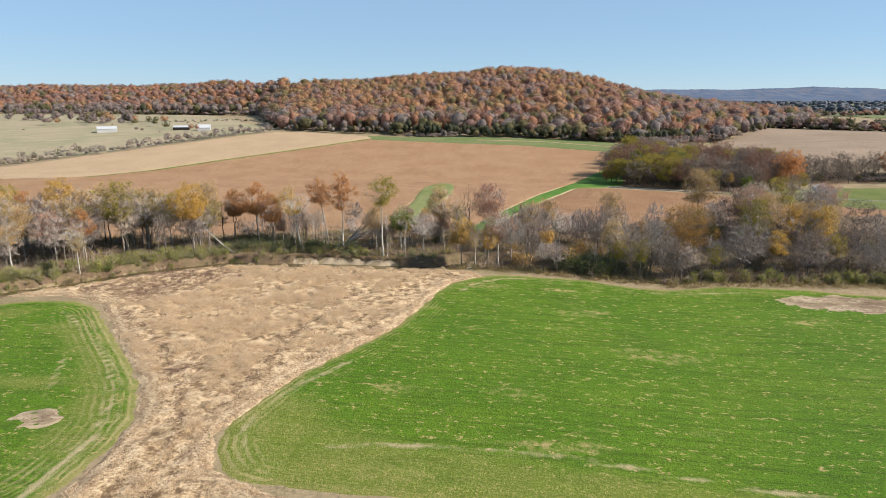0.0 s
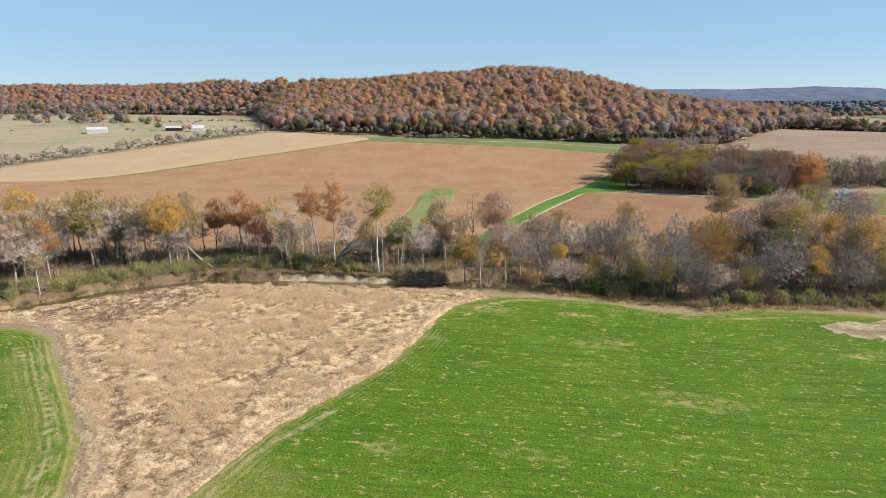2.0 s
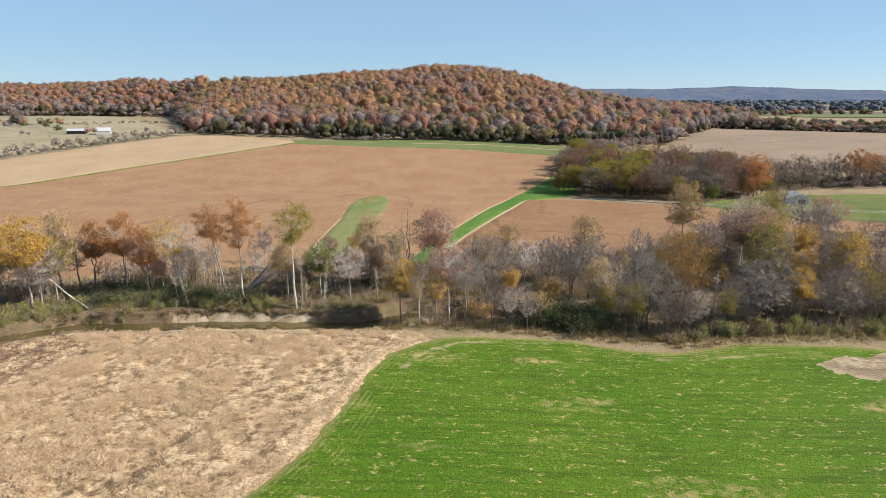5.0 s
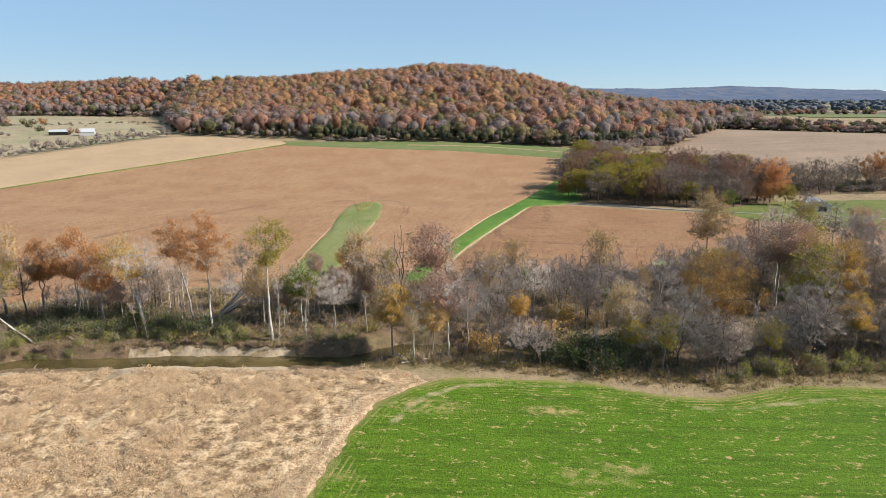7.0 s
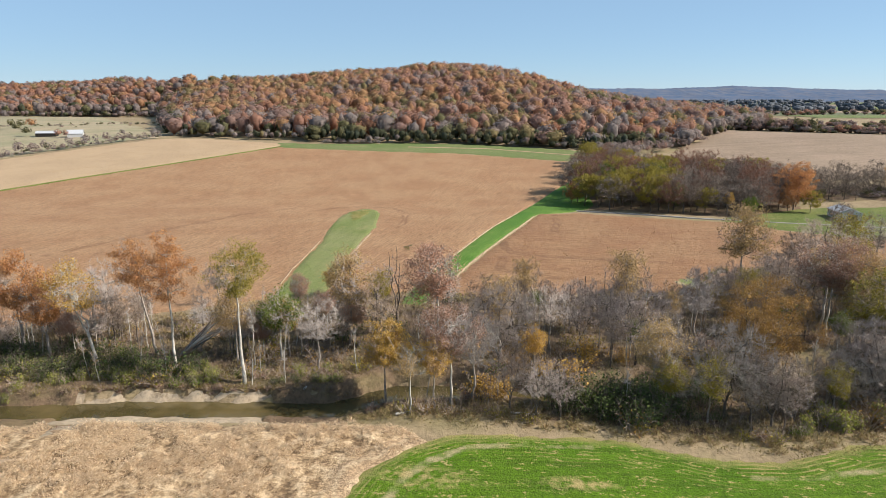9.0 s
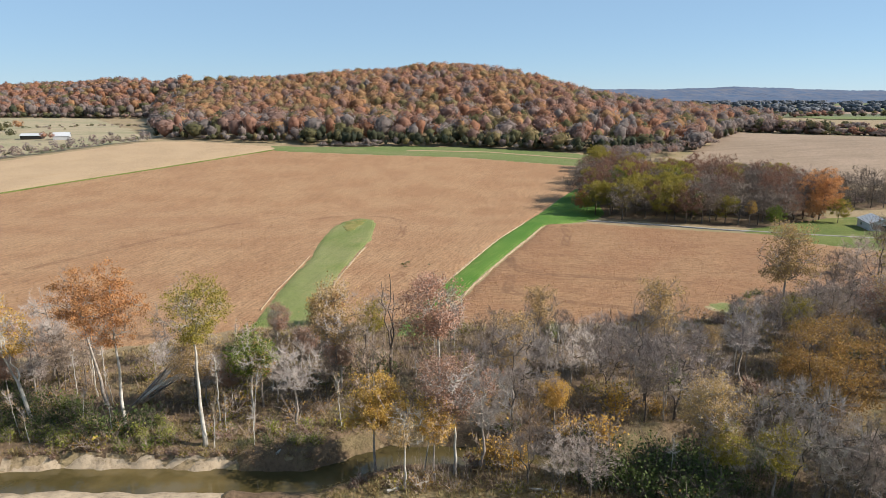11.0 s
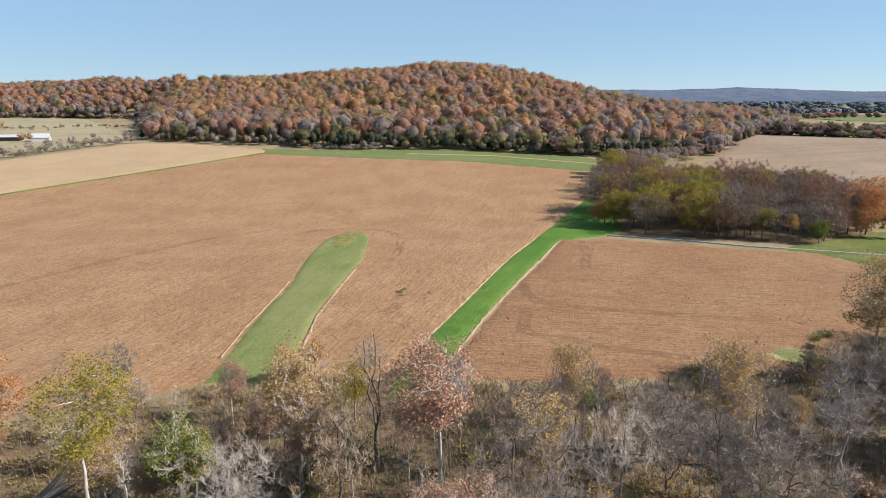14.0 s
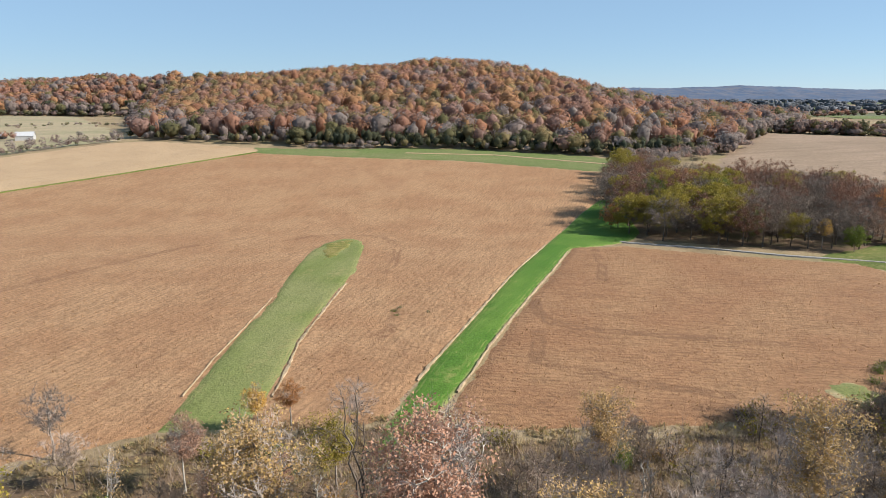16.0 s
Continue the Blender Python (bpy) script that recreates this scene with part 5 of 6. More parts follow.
def woods(name, spots, quads, label, seed=5, size=0.9, mat=None, category="woods", core=0.95):
    """Far woods as one mesh: each spot is (x, y, crown radius, height, tone). A crown is a lobed mass with leaf sprays over it."""
    r = np.random.default_rng(seed)
    s = np.array(spots, float)
    n, q = len(s), quads
    z0 = land(s[:, 0], s[:, 1])
    lobes = r.normal(0, 1, (n, 7, 3))
    lobes[:, :, 2] = np.abs(lobes[:, :, 2]) * 0.9
    lobes /= np.linalg.norm(lobes, axis=-1, keepdims=True)

    def swell(dirs):
        near = np.einsum("nqk,nlk->nql", dirs, lobes).max(-1)
        return 0.54 + 0.52 * np.clip(near, 0, 1) ** 3

    rad = np.stack([s[:, 2], s[:, 2], s[:, 3] * 0.40], -1)[:, None, :]
    cen = np.stack([s[:, 0], s[:, 1], z0 + s[:, 3] * 0.58], -1)[:, None, :]
    bv, bf = unit_ball()
    dirs = np.repeat(bv[None], n, 0)
    skirt = s[:, 5] if s.shape[1] > 5 else np.full(n, 2.2)
    low = np.where(dirs[..., 2] < 0, skirt[:, None], 1.0)[..., None]
    ball = cen + dirs * core * rad * (swell(dirs) * r.uniform(0.8, 1.04, dirs.shape[:2]))[..., None] * np.concatenate([np.ones_like(low), np.ones_like(low), low], -1)
    nb = ball.shape[1]
    ball_faces = (np.arange(n)[:, None, None] * nb + bf[None]).reshape(-1, 3)
    th = r.uniform(0, 2 * np.pi, (n, q))
    cz = 1 - 1.5 * r.random((n, q))
    sz = np.sqrt(np.maximum(1 - cz ** 2, 0))
    nrm = np.stack([sz * np.cos(th), sz * np.sin(th), cz], -1)
    c = cen + nrm * rad * (swell(nrm) * r.uniform(0.9, 1.07, (n, q)))[..., None]
    face = nrm + r.normal(0, 0.24, nrm.shape)
    face /= np.linalg.norm(face, axis=-1, keepdims=True)
    u = np.cross(face, r.normal(0, 1, nrm.shape))
    u /= np.linalg.norm(u, axis=-1, keepdims=True)
    w = np.cross(face, u)
    k = (size * r.uniform(0.6, 1.3, (n, q)) * (s[:, 2:3] / 5.0))[..., None]
    v = np.stack([c - u * k, c + u * k * 0.5 + w * k * 0.8, c + u * k * 0.5 - w * k * 0.8], 2).reshape(-1, 3)
    b = n * nb
    leaf_faces = b + np.arange(len(v)).reshape(-1, 3)
    tone = np.concatenate([np.repeat(s[:, 4], nb), np.repeat(np.clip(s[:, 4][:, None] + r.normal(0, 0.03, (n, q)), 0, 1).ravel(), 3)])
    me = bpy.data.meshes.new(name)
    me.from_pydata(np.concatenate([ball.reshape(-1, 3), v]).tolist(), [], ball_faces.tolist() + leaf_faces.tolist())
    me.attributes.new("tone", "FLOAT", "POINT").data.foreach_set("value", tone)
    me.polygons.foreach_set("use_smooth", [True] * len(ball_faces) + [False] * len(leaf_faces))
    me.materials.append(mat or M_WOODS)
    return tagged(new(name, me), label, category, kind="stuff")


def scatter(box, gap, accept, r):
    """Jittered grid of places in a box that pass a test."""
    out = []
    y = box[2]
    while y < box[3]:
        x = box[0]
        while x < box[1]:
            px, py = x + r.uniform(-0.45, 0.45) * gap, y + r.uniform(-0.45, 0.45) * gap
            if accept(px, py):
                out.append((px, py))
            x += gap
        y += gap * 0.9
    return out


r = random.Random(9)


def foot(x):
    return float(np.interp(x, HX, HFRONT))


def crest(x):
    return float(np.interp(x, HX, HCREST))


HILL_TONES = ([0.62, 0.5, 0.72, 0.42, 0.88, 0.3, 0.78, 0.18, 0.97], [5, 4, 6, 2.5, 4, 1.8, 5, 1.2, 2.5])
hill_spots = []
for x, y in scatter((-345, 330, 480, 960), 9.2, lambda x, y: foot(x) + 2 < y < crest(x) + 25 and (x < 245 or y > 640) and x > -332, r):
    depth = y - foot(x)
    tone = r.choices(*HILL_TONES)[0]
    h = r.uniform(11.5, 18.5)
    if depth < 14:
        tone = r.choices([0.03, 0.1, 0.93, 0.99, 0.2, 0.8], [6, 4, 2, 2, 2, 1] if -90 < x < 130 else [2, 2, 4, 3, 2, 2])[0]
        h = r.uniform(10, 14)
    elif depth < 70:
        tone = r.choices([0.93, 0.99, 0.8, 0.25, 0.62, 0.12, 0.45, 0.05, 0.7], [2.5, 2, 3, 2.5, 3, 2, 2, 1.5, 2])[0]
    elif x > 120:
        tone = r.choices([0.6, 0.74, 0.85, 0.95, 0.3, 0.15], [3, 4, 4, 3, 2, 2])[0]
    elif 0.5 * wave(x, y, 70.0, 2.2) + r.uniform(-0.5, 0.5) > 0.25:
        tone = r.choice([0.2, 0.3, 0.42, 0.5])
    if tone < 0.08:
        hill_spots.append((x, y, r.uniform(2.6, 3.8), h * r.uniform(0.7, 0.95), tone, 2.2))
    else:
        hill_spots.append((x, y, r.choice([3.8, 5.0, 5.8, 6.8, 8.2]) * r.uniform(0.9, 1.1), h, tone, 2.6 if depth < 22 else 1.5))
for i in range(150):
    x = r.uniform(-92, 150)
    hill_spots.append((x, foot(x) + r.uniform(-2, 8), r.uniform(1.8, 3.4), r.uniform(5, 11), r.choice([0.0, 0.02, 0.05, 0.03, 0.12]), 1.8))
for i in range(200):
    x = r.uniform(-345, 240)
    hill_spots.append((x, foot(x) + r.uniform(-3, 9), r.uniform(1.5, 3.2), r.uniform(3, 8), r.choice([0.95, 0.88, 1.0, 0.1, 0.03, 0.2]), 1.8))
woods("hill_woods", hill_spots, 150, "dense autumn woods of rust, gold and grey crowns on a hill", 5, 0.58, core=0.96)
ridge_spots = []
for x, y in scatter((-1150, -330, 560, 1190), 13.5, lambda x, y: foot(x) < y < crest(x) + 15, r):
    tone = r.choices([0.62, 0.5, 0.74, 0.85, 0.95, 0.3, 0.15], [4, 2.5, 5, 4, 3, 1.5, 1.5])[0]
    if y - foot(x) < 25:
        tone = r.choices([0.95, 0.85, 0.1, 0.03, 0.5], [5, 3, 2, 1, 1])[0]
    ridge_spots.append((x, y, r.uniform(6.0, 8.0), r.uniform(13, 17), tone))
for i in range(260):
    x = r.uniform(-1000, -335)
    ridge_spots.append((x, foot(x) + r.uniform(-8, 10), r.uniform(3.0, 5.0), r.uniform(5, 9), r.choice([0.95, 0.85, 0.1, 0.9, 0.05])))
woods("ridge_woods", ridge_spots, 60, "autumn woods along a low far ridge", 6, 1.0)

# tree lines of the far plain
plain_spots = []


def line_of(pts, gap, tones, wide, hi=(7, 12), rad=(3.2, 5.5)):
    for (ax, ay), (bx, by) in zip(pts[:-1], pts[1:]):
        n = max(1, int(math.hypot(bx - ax, by - ay) / gap))
        for i in range(n):
            t = i / n
            spot = (ax + (bx - ax) * t + r.uniform(-wide, wide), ay + (by - ay) * t + r.uniform(-wide, wide))
            tall = r.uniform(*hi)
            plain_spots.append((*spot, r.uniform(*rad), tall, r.choice(tones), 3.3))
            plain_spots.append((spot[0] + r.uniform(-3, 3), spot[1] - r.uniform(1, 3), r.uniform(*rad) * 0.9, tall * r.uniform(0.4, 0.65), r.choice(tones), 3.3))


DULL = [0.9, 0.85, 0.95, 0.8, 0.1, 0.16, 0.05, 0.7]
line_of([(234, 646), (270, 630), (306, 613)], 0.9, DULL, 6, (8, 12))
line_of([(306, 612), (345, 593), (480, 550), (640, 490)], 1.8, DULL, 3, (4, 7.5))
line_of([(250, 700), (330, 700), (420, 670), (640, 610)], 4.5, DULL, 8, (4, 7))
line_of([(260, 800), (500, 980), (900, 1050)], 7, DULL, 14, (6, 9))
woods("far_tree_line", plain_spots, 110, "grey and dull green tree lines of the far plain", 7, 0.9, core=0.8)
plain_spots = []
line_of([(300, 1050), (700, 1250), (1400, 1300)], 7, DULL, 16, (8, 12), (7, 12))
line_of([(350, 1450), (900, 1600), (1700, 1650)], 10, DULL, 30, (8, 13), (9, 15))
line_of([(400, 1900), (1000, 2050), (2100, 2000)], 13, DULL, 50, (9, 13), (11, 18))
line_of([(500, 2350), (1200, 2500), (2600, 2400)], 18, DULL, 60, (9, 13), (14, 22))
woods("far_woodland", plain_spots, 14, "far-plain tree lines coloured blue-grey for distance haze", 13, 0.9, M_HAZEWOOD)
plain_spots = []
line_of([(-420, 640), (-380, 660), (-520, 690), (-620, 640)], 14, [0.95, 0.99, 0.9, 0.88, 0.1], 12, (8, 13))
line_of([(-700, 860), (-600, 868), (-520, 880)], 7, [0.95, 0.9, 0.99, 0.1, 0.88], 12, (9, 14))
plain_spots += [(-425, 655, 7.0, 14, 0.18, 1.8), (-415, 652, 5.5, 12, 0.42, 1.8), (-433, 650, 5, 11, 0.22, 1.8), (-408, 648, 4.5, 9, 0.5, 1.8)]
plain_spots += [(-271, 546, 2.8, 6.5, 0.68, 1.6), (-266.5, 547, 2.4, 6, 0.74, 1.6), (-298, 553, 3.6, 8, 0.08, 1.6), (-318, 540, 2.0, 4.5, 0.98, 1.6), (-310, 535, 1.8, 4, 0.95, 1.6), (-232, 560, 2.2, 5.5, 1.0, 1.6)]
plain_spots += [(r.uniform(-480, -330), r.uniform(590, 640), r.uniform(2.5, 5), r.uniform(5, 11), r.choice([0.98, 0.9, 0.1, 0.5]), 1.6) for _ in range(16)]
woods("pasture_trees", plain_spots, 130, "bare and autumn-coloured trees in the pasture", 14, 0.9, core=0.55)

# overgrown hedge between the stubble and the pasture, and scrub in the pasture
hedge = []
for (ax, ay), (bx, by) in zip([(-345, 345), (-312, 383), (-287, 421), (-239, 490)], [(-312, 383), (-287, 421), (-239, 490), (-198, 548)]):
    n = int(math.hypot(bx - ax, by - ay) / 0.9)
    for i in range(n):
        t = i / n
        tall = r.random() ** 3
        hedge.append((ax + (bx - ax) * t + r.uniform(-2.5, 1), ay + (by - ay) * t + r.uniform(-1, 2.5), 1.1 + 1.7 * tall, 2.6 + 6.5 * tall, r.choice([0.93, 0.97, 1.0, 0.88, 0.9, 0.06])))
for i in range(14):
    hedge.append((r.uniform(-480, -230), r.uniform(500, 760), r.uniform(0.8, 2.0), r.uniform(1.2, 4.0), r.choice([0.97, 0.9, 0.85, 0.05])))
for i in range(70):
    t = i / 70
    hedge.append((-215 - 190 * t + r.uniform(-4, 4), 640 + 60 * t + 40 * math.sin(t * 5) + r.uniform(-3, 3), r.uniform(1, 2.2), r.uniform(1.5, 3.5), r.choice([0.06, 0.1, 0.9])))
for i in range(60):
    hedge.append((r.uniform(-80, -40), 519 + r.uniform(-3, 6), r.uniform(1.0, 2.2), r.uniform(1.8, 3.2), r.choice([0.97, 1.0, 0.88])))
woods("hedgerow", hedge, 70, "thin leafless hedgerow and scrub", 8, 1.0, category="hedge", core=0.2)
far_grey = [(x, y, r.uniform(3, 4.5), r.uniform(5, 8), r.choice([0.95, 1.0, 0.9, 0.8])) for x, y in scatter((92, 190, 440, 540), 7.0, lambda x, y: y < 488 + 0.5 * (x - 100) and y > 442 + 0.85 * (x - 92), r)]
woods("bare_thicket", far_grey, 130, "leafless grey thicket between grove and hill", 12, 0.6, core=0.4)


low = []
for i in range(120):
    t = r.random()
    low.append((150 + 118 * t, 354 + 13 * t + r.uniform(0, 22), r.uniform(1.8, 3.2), r.uniform(2.5, 5.5), r.choice([0.95, 0.9, 0.98, 0.1]), 1.8))
woods("understory", low, 90, "low bare brush under the far row of trees", 16, 0.9, category="brush", core=0.4)


# ---- far fields, ridges ----
def far_patch(name, x, y, w, d, mat, label, lift=0.6):
    tagged(new(name, grid_mesh(name, np.linspace(x - w / 2, x + w / 2, 12), np.linspace(y - d / 2, y + d / 2, 8), land(*np.meshgrid(np.linspace(x - w / 2, x + w / 2, 12), np.linspace(y - d / 2, y + d / 2, 8))) + lift, mat)), label, "crop field", kind="structure")


far_patch("far_meadow", 1950, 2050, 3100, 2300, M_FARGREEN, "dull green far plain", 0.3)
for x, y, w, d, m, lab in [(500, 655, 330, 60, M_VERGE, "green meadow beyond the tree line"), (700, 900, 500, 90, M_VERGE, "pale green far meadow"), (900, 1150, 700, 140, M_TAN, "pale tan far field"), (1000, 1450, 800, 200, M_VERGE, "hazy green far meadow"), (1300, 1850, 900, 200, M_TAN, "pale far field"), (1500, 2200, 1000, 220, M_VERGE, "hazy green far field")]:
    far_patch("far_meadow", x, y, w, d, m, lab)


def ridge(name, y0, pts, label, mat, seed):
    """A long low far ridge, wooded all over, with a finely uneven top."""
    rr = np.random.default_rng(seed)
    n = 700
    xs = np.linspace(pts[0][0], pts[-1][0], n)
    top = np.interp(xs, [p[0] for p in pts], [p[1] for p in pts]) + 2.5 * np.sin(xs / 130.0) + 1.5 * np.sin(xs / 47.0 + 1)
    ys = np.linspace(y0 - 700, y0 + 200, 16)
    share = np.interp(ys, [y0 - 700, y0 - 350, y0 - 120, y0, y0 + 200], [0.0, 0.35, 0.75, 1.0, 0.6])
    z = 14 + share[:, None] * (top - 14)[None, :] + rr.normal(0, 1.1, (16, n)) * np.minimum(share * 3, 1)[:, None]
    tagged(new(name, grid_mesh(name, xs, ys, z, mat)), label, "ridge", kind="structure")


ridge("backdrop", 4150, [(-2200, 40), (-600, 60), (300, 78), (900, 84), (1300, 88), (1800, 101), (2150, 96), (2500, 82), (2700, 78)], "long wooded ridge on the horizon, coloured blue-grey for haze", M_HAZERIDGE, 3)
ridge("backdrop_near", 3200, [(-300, 20), (300, 40), (900, 52), (1500, 60), (1900, 50), (2300, 56), (3200, 40)], "wooded rise on the far plain with haze in its colour", M_HAZERIDGE, 4)


# ---- buildings ----
def part(name, bm, mat, parent, label=""):
    me = bpy.data.meshes.new(name)
    bm.to_mesh(me)
    bm.free()
    me.materials.append(mat)
    ob = new(name, me)
    ob.parent = parent
    if label:
        tagged(ob, label)
    return ob


def box(sx, sy, sz, x=0, y=0, z=0, bevel=0.0):
    """A box by its sizes, standing at x, y with its foot at z."""
    bm = bmesh.new()
    bmesh.ops.create_cube(bm, size=1, matrix=Matrix.Translation((x, y, z + sz / 2)) @ Matrix.Diagonal((sx, sy, sz, 1)))
    if bevel:
        bmesh.ops.bevel(bm, geom=bm.edges[:], offset=bevel, segments=1, affect="EDGES")
    return bm


def prism(width, length, eave, ridge_h):
    """House body with gables at both ends of y."""
    bm = bmesh.new()
    w, l = width / 2, length / 2
    prof = [(-w, -0.4), (w, -0.4), (w, eave), (0, ridge_h), (-w, eave)]
    a = [bm.verts.new((x, -l, z)) for x, z in prof]
    b = [bm.verts.new((x, l, z)) for x, z in prof]
    bm.faces.new(a), bm.faces.new(b[::-1])
    for i in range(5):
        j = (i + 1) % 5
        bm.faces.new((a[j], a[i], b[i], b[j]))
    return bm


def roof_slab(width, length, eave, ridge_h, side, over=0.35, thick=0.12):
    bm = bmesh.new()
    w, l = width / 2 + over, length / 2 + over
    drop = (ridge_h - eave) / (width / 2) * over
    pts = [(0, ridge_h + 0.04), (side * w, eave - drop + 0.04), (side * w, eave - drop + 0.04 + thick), (0, ridge_h + 0.04 + thick)]
    a = [bm.verts.new((x, -l, z)) for x, z in pts]
    b = [bm.verts.new((x, l, z)) for x, z in pts]
    bm.faces.new(a), bm.faces.new(b[::-1])
    for i in range(4):
        j = (i + 1) % 4
        bm.faces.new((a[j], a[i], b[i], b[j]))
    bmesh.ops.recalc_face_normals(bm, faces=bm.faces[:])
    return bm


def gable_house(name, x, y, turn, width, length, eave, ridge_h, wall, roof, label, category, openings=(), ribs=0):
    """openings: (face, along, foot, wide, high, material, name), face in s (gable towards -y), w (-x side) or e."""
    ob = tagged(new(name), label, category)
    ob.matrix_basis = pose(x, y, ground_z(x, y), 0, 0, turn)
    part("wall", prism(width, length, eave, ridge_h), wall, ob)
    for side in (-1, 1):
        slab = part("roof", roof_slab(width, length, eave, ridge_h, side), roof, ob)
        ang = math.atan2(ridge_h - eave, width / 2)
        for k in range(ribs):
            yy = -length / 2 + (k + 0.5) * length / ribs
            bm = box(math.hypot(width / 2 + 0.3, ridge_h - eave), 0.06, 0.05)
            bm.transform(Matrix.Translation((side * (width / 4 + 0.15), yy, (eave + ridge_h) / 2 + 0.12)) @ Matrix.Rotation(side * ang, 4, "Y"))
            part("rib", bm, roof, slab)
    for face, along, z, wd, hi, mat, nm in openings:
        if face == "s":
            frame_ob = part(nm, box(wd, 0.1, hi, along, -length / 2 - 0.03, z, 0.02), mat, ob)
            part("frame", box(wd + 0.3, 0.06, 0.15, along, -length / 2 - 0.06, z + hi), wall, frame_ob)
        else:
            s = -1 if face == "w" else 1
            frame_ob = part(nm, box(0.1, wd, hi, s * (width / 2 + 0.03), along, z, 0.02), mat, ob)
            part("frame", box(0.06, wd + 0.3, 0.15, s * (width / 2 + 0.06), along, z + hi), wall, frame_ob)
    return ob


gable_house("shed", 152, 313, -15, 8, 12, 2.8, 4.4, M_SHEDWALL, M_ROOF, "white metal shed with a pale ribbed roof", "shed", [("s", 1.0, 0, 3.0, 2.3, M_DARKGLASS, "door"), ("w", 2, 1.0, 1.2, 1.0, M_DARKGLASS, "window")], 8)
gable_house("barn", -340, 532, -62, 8, 15, 3.2, 5.0, M_WHITE, M_ROOF, "long white barn in the pasture", "barn", [("w", 2, 0, 3.2, 3.0, M_SHADE, "door"), ("w", -4, 1.4, 1.2, 1.0, M_DARKGLASS, "window"), ("s", 0, 0, 3.0, 3.0, M_SHADE, "door")], 8)
gable_house("farmhouse", -262, 552, -70, 7.5, 10, 3.0, 5.4, M_WHITE, M_ROOF, "small white farmhouse behind a rust-coloured tree", "house", [("w", -2, 1.0, 1.0, 1.3, M_DARKGLASS, "window"), ("w", 2.5, 0, 1.0, 2.0, M_SHADE, "door"), ("s", 0, 1.0, 1.0, 1.3, M_DARKGLASS, "window")])
# closed near-black walls imitate the shaded inside of open bays
gable_house("open_barn", -285, 556, -74, 8, 13, 2.8, 4.2, M_SHADE, M_ROOF, "low open barn with painted-in inner shade and a white roof", "barn", [("w", -4, 0, 2.4, 2.4, M_SHADE, "door"), ("w", 1, 0, 2.4, 2.4, M_SHADE, "door")], 6)
gable_house("far_house", 760, 870, 20, 12, 30, 4.5, 8, M_WHITE, M_GREYROOF, "white house on the far plain", "house", [("w", 0, 1.0, 2.0, 2.0, M_DARKGLASS, "window"), ("s", 0, 0, 2.0, 2.4, M_SHADE, "door")])


def silo(x, y, radius, height):
    ob = tagged(new("silo"), "tall grey-blue farm silo with a domed cap", "silo", "silos")
    ob.matrix_basis = pose(x, y, ground_z(x, y))
    bm = bmesh.new()
    bmesh.ops.create_cone(bm, cap_ends=True, segments=20, radius1=radius, radius2=radius, depth=height, matrix=Matrix.Translation((0, 0, height / 2)))
    body = part("body", bm, M_SILO, ob)
    for k in range(8):
        bm = bmesh.new()
        bmesh.ops.create_cone(bm, cap_ends=True, segments=20, radius1=radius + 0.12, radius2=radius + 0.12, depth=0.3, matrix=Matrix.Translation((0, 0, height * (k + 0.5) / 8)))
        part("hoop", bm, M_GREYROOF, body)
    bm = bmesh.new()
    bmesh.ops.create_uvsphere(bm, u_segments=16, v_segments=8, radius=radius, matrix=Matrix.Translation((0, 0, height)) @ Matrix.Diagonal((1, 1, 0.7, 1)))
    part("cap", bm, M_GREYROOF, ob)


silo(700, 1540, 3.0, 15)
silo(710, 1543, 3.0, 13)


# ---- the reed bed and small growth ----
def tufts(name, spots, blades, mat, label, category, seed, wide=0.11):
    """Clumps of blades as one mesh: each spot is (x, y, height, radius)."""
    q = np.random.default_rng(seed)
    s = np.array(spots, float)
    n = len(s)
    th = q.uniform(0, 2 * np.pi, (n, blades))
    lean = q.uniform(0.25, 1.45, (n, blades))
    base = np.stack([s[:, 0, None] + np.cos(th) * s[:, 3, None] * 0.35 * q.random((n, blades)), s[:, 1, None] + np.sin(th) * s[:, 3, None] * 0.35 * q.random((n, blades)), np.repeat(land(s[:, 0], s[:, 1])[:, None], blades, 1)], -1)
    tip = base + np.stack([np.cos(th) * lean * s[:, 3, None], np.sin(th) * lean * s[:, 3, None], s[:, 2, None] * q.uniform(0.55, 1.1, (n, blades)) * (1.15 - 0.6 * lean)], -1)
    side = np.stack([-np.sin(th), np.cos(th), np.zeros_like(th)], -1) * (s[:, 3, None, None] * wide)
    mid = base * 0.6 + tip * 0.4
    v = np.stack([mid * 0.4 + base * 0.6 - side, tip, mid + side], 2).reshape(-1, 3)
    me = bpy.data.meshes.new(name)
    me.from_pydata(v.tolist(), [], np.arange(len(v)).reshape(-1, 3).tolist())
    me.materials.append(mat)
    return tagged(new(name, me), label, category, kind="stuff")


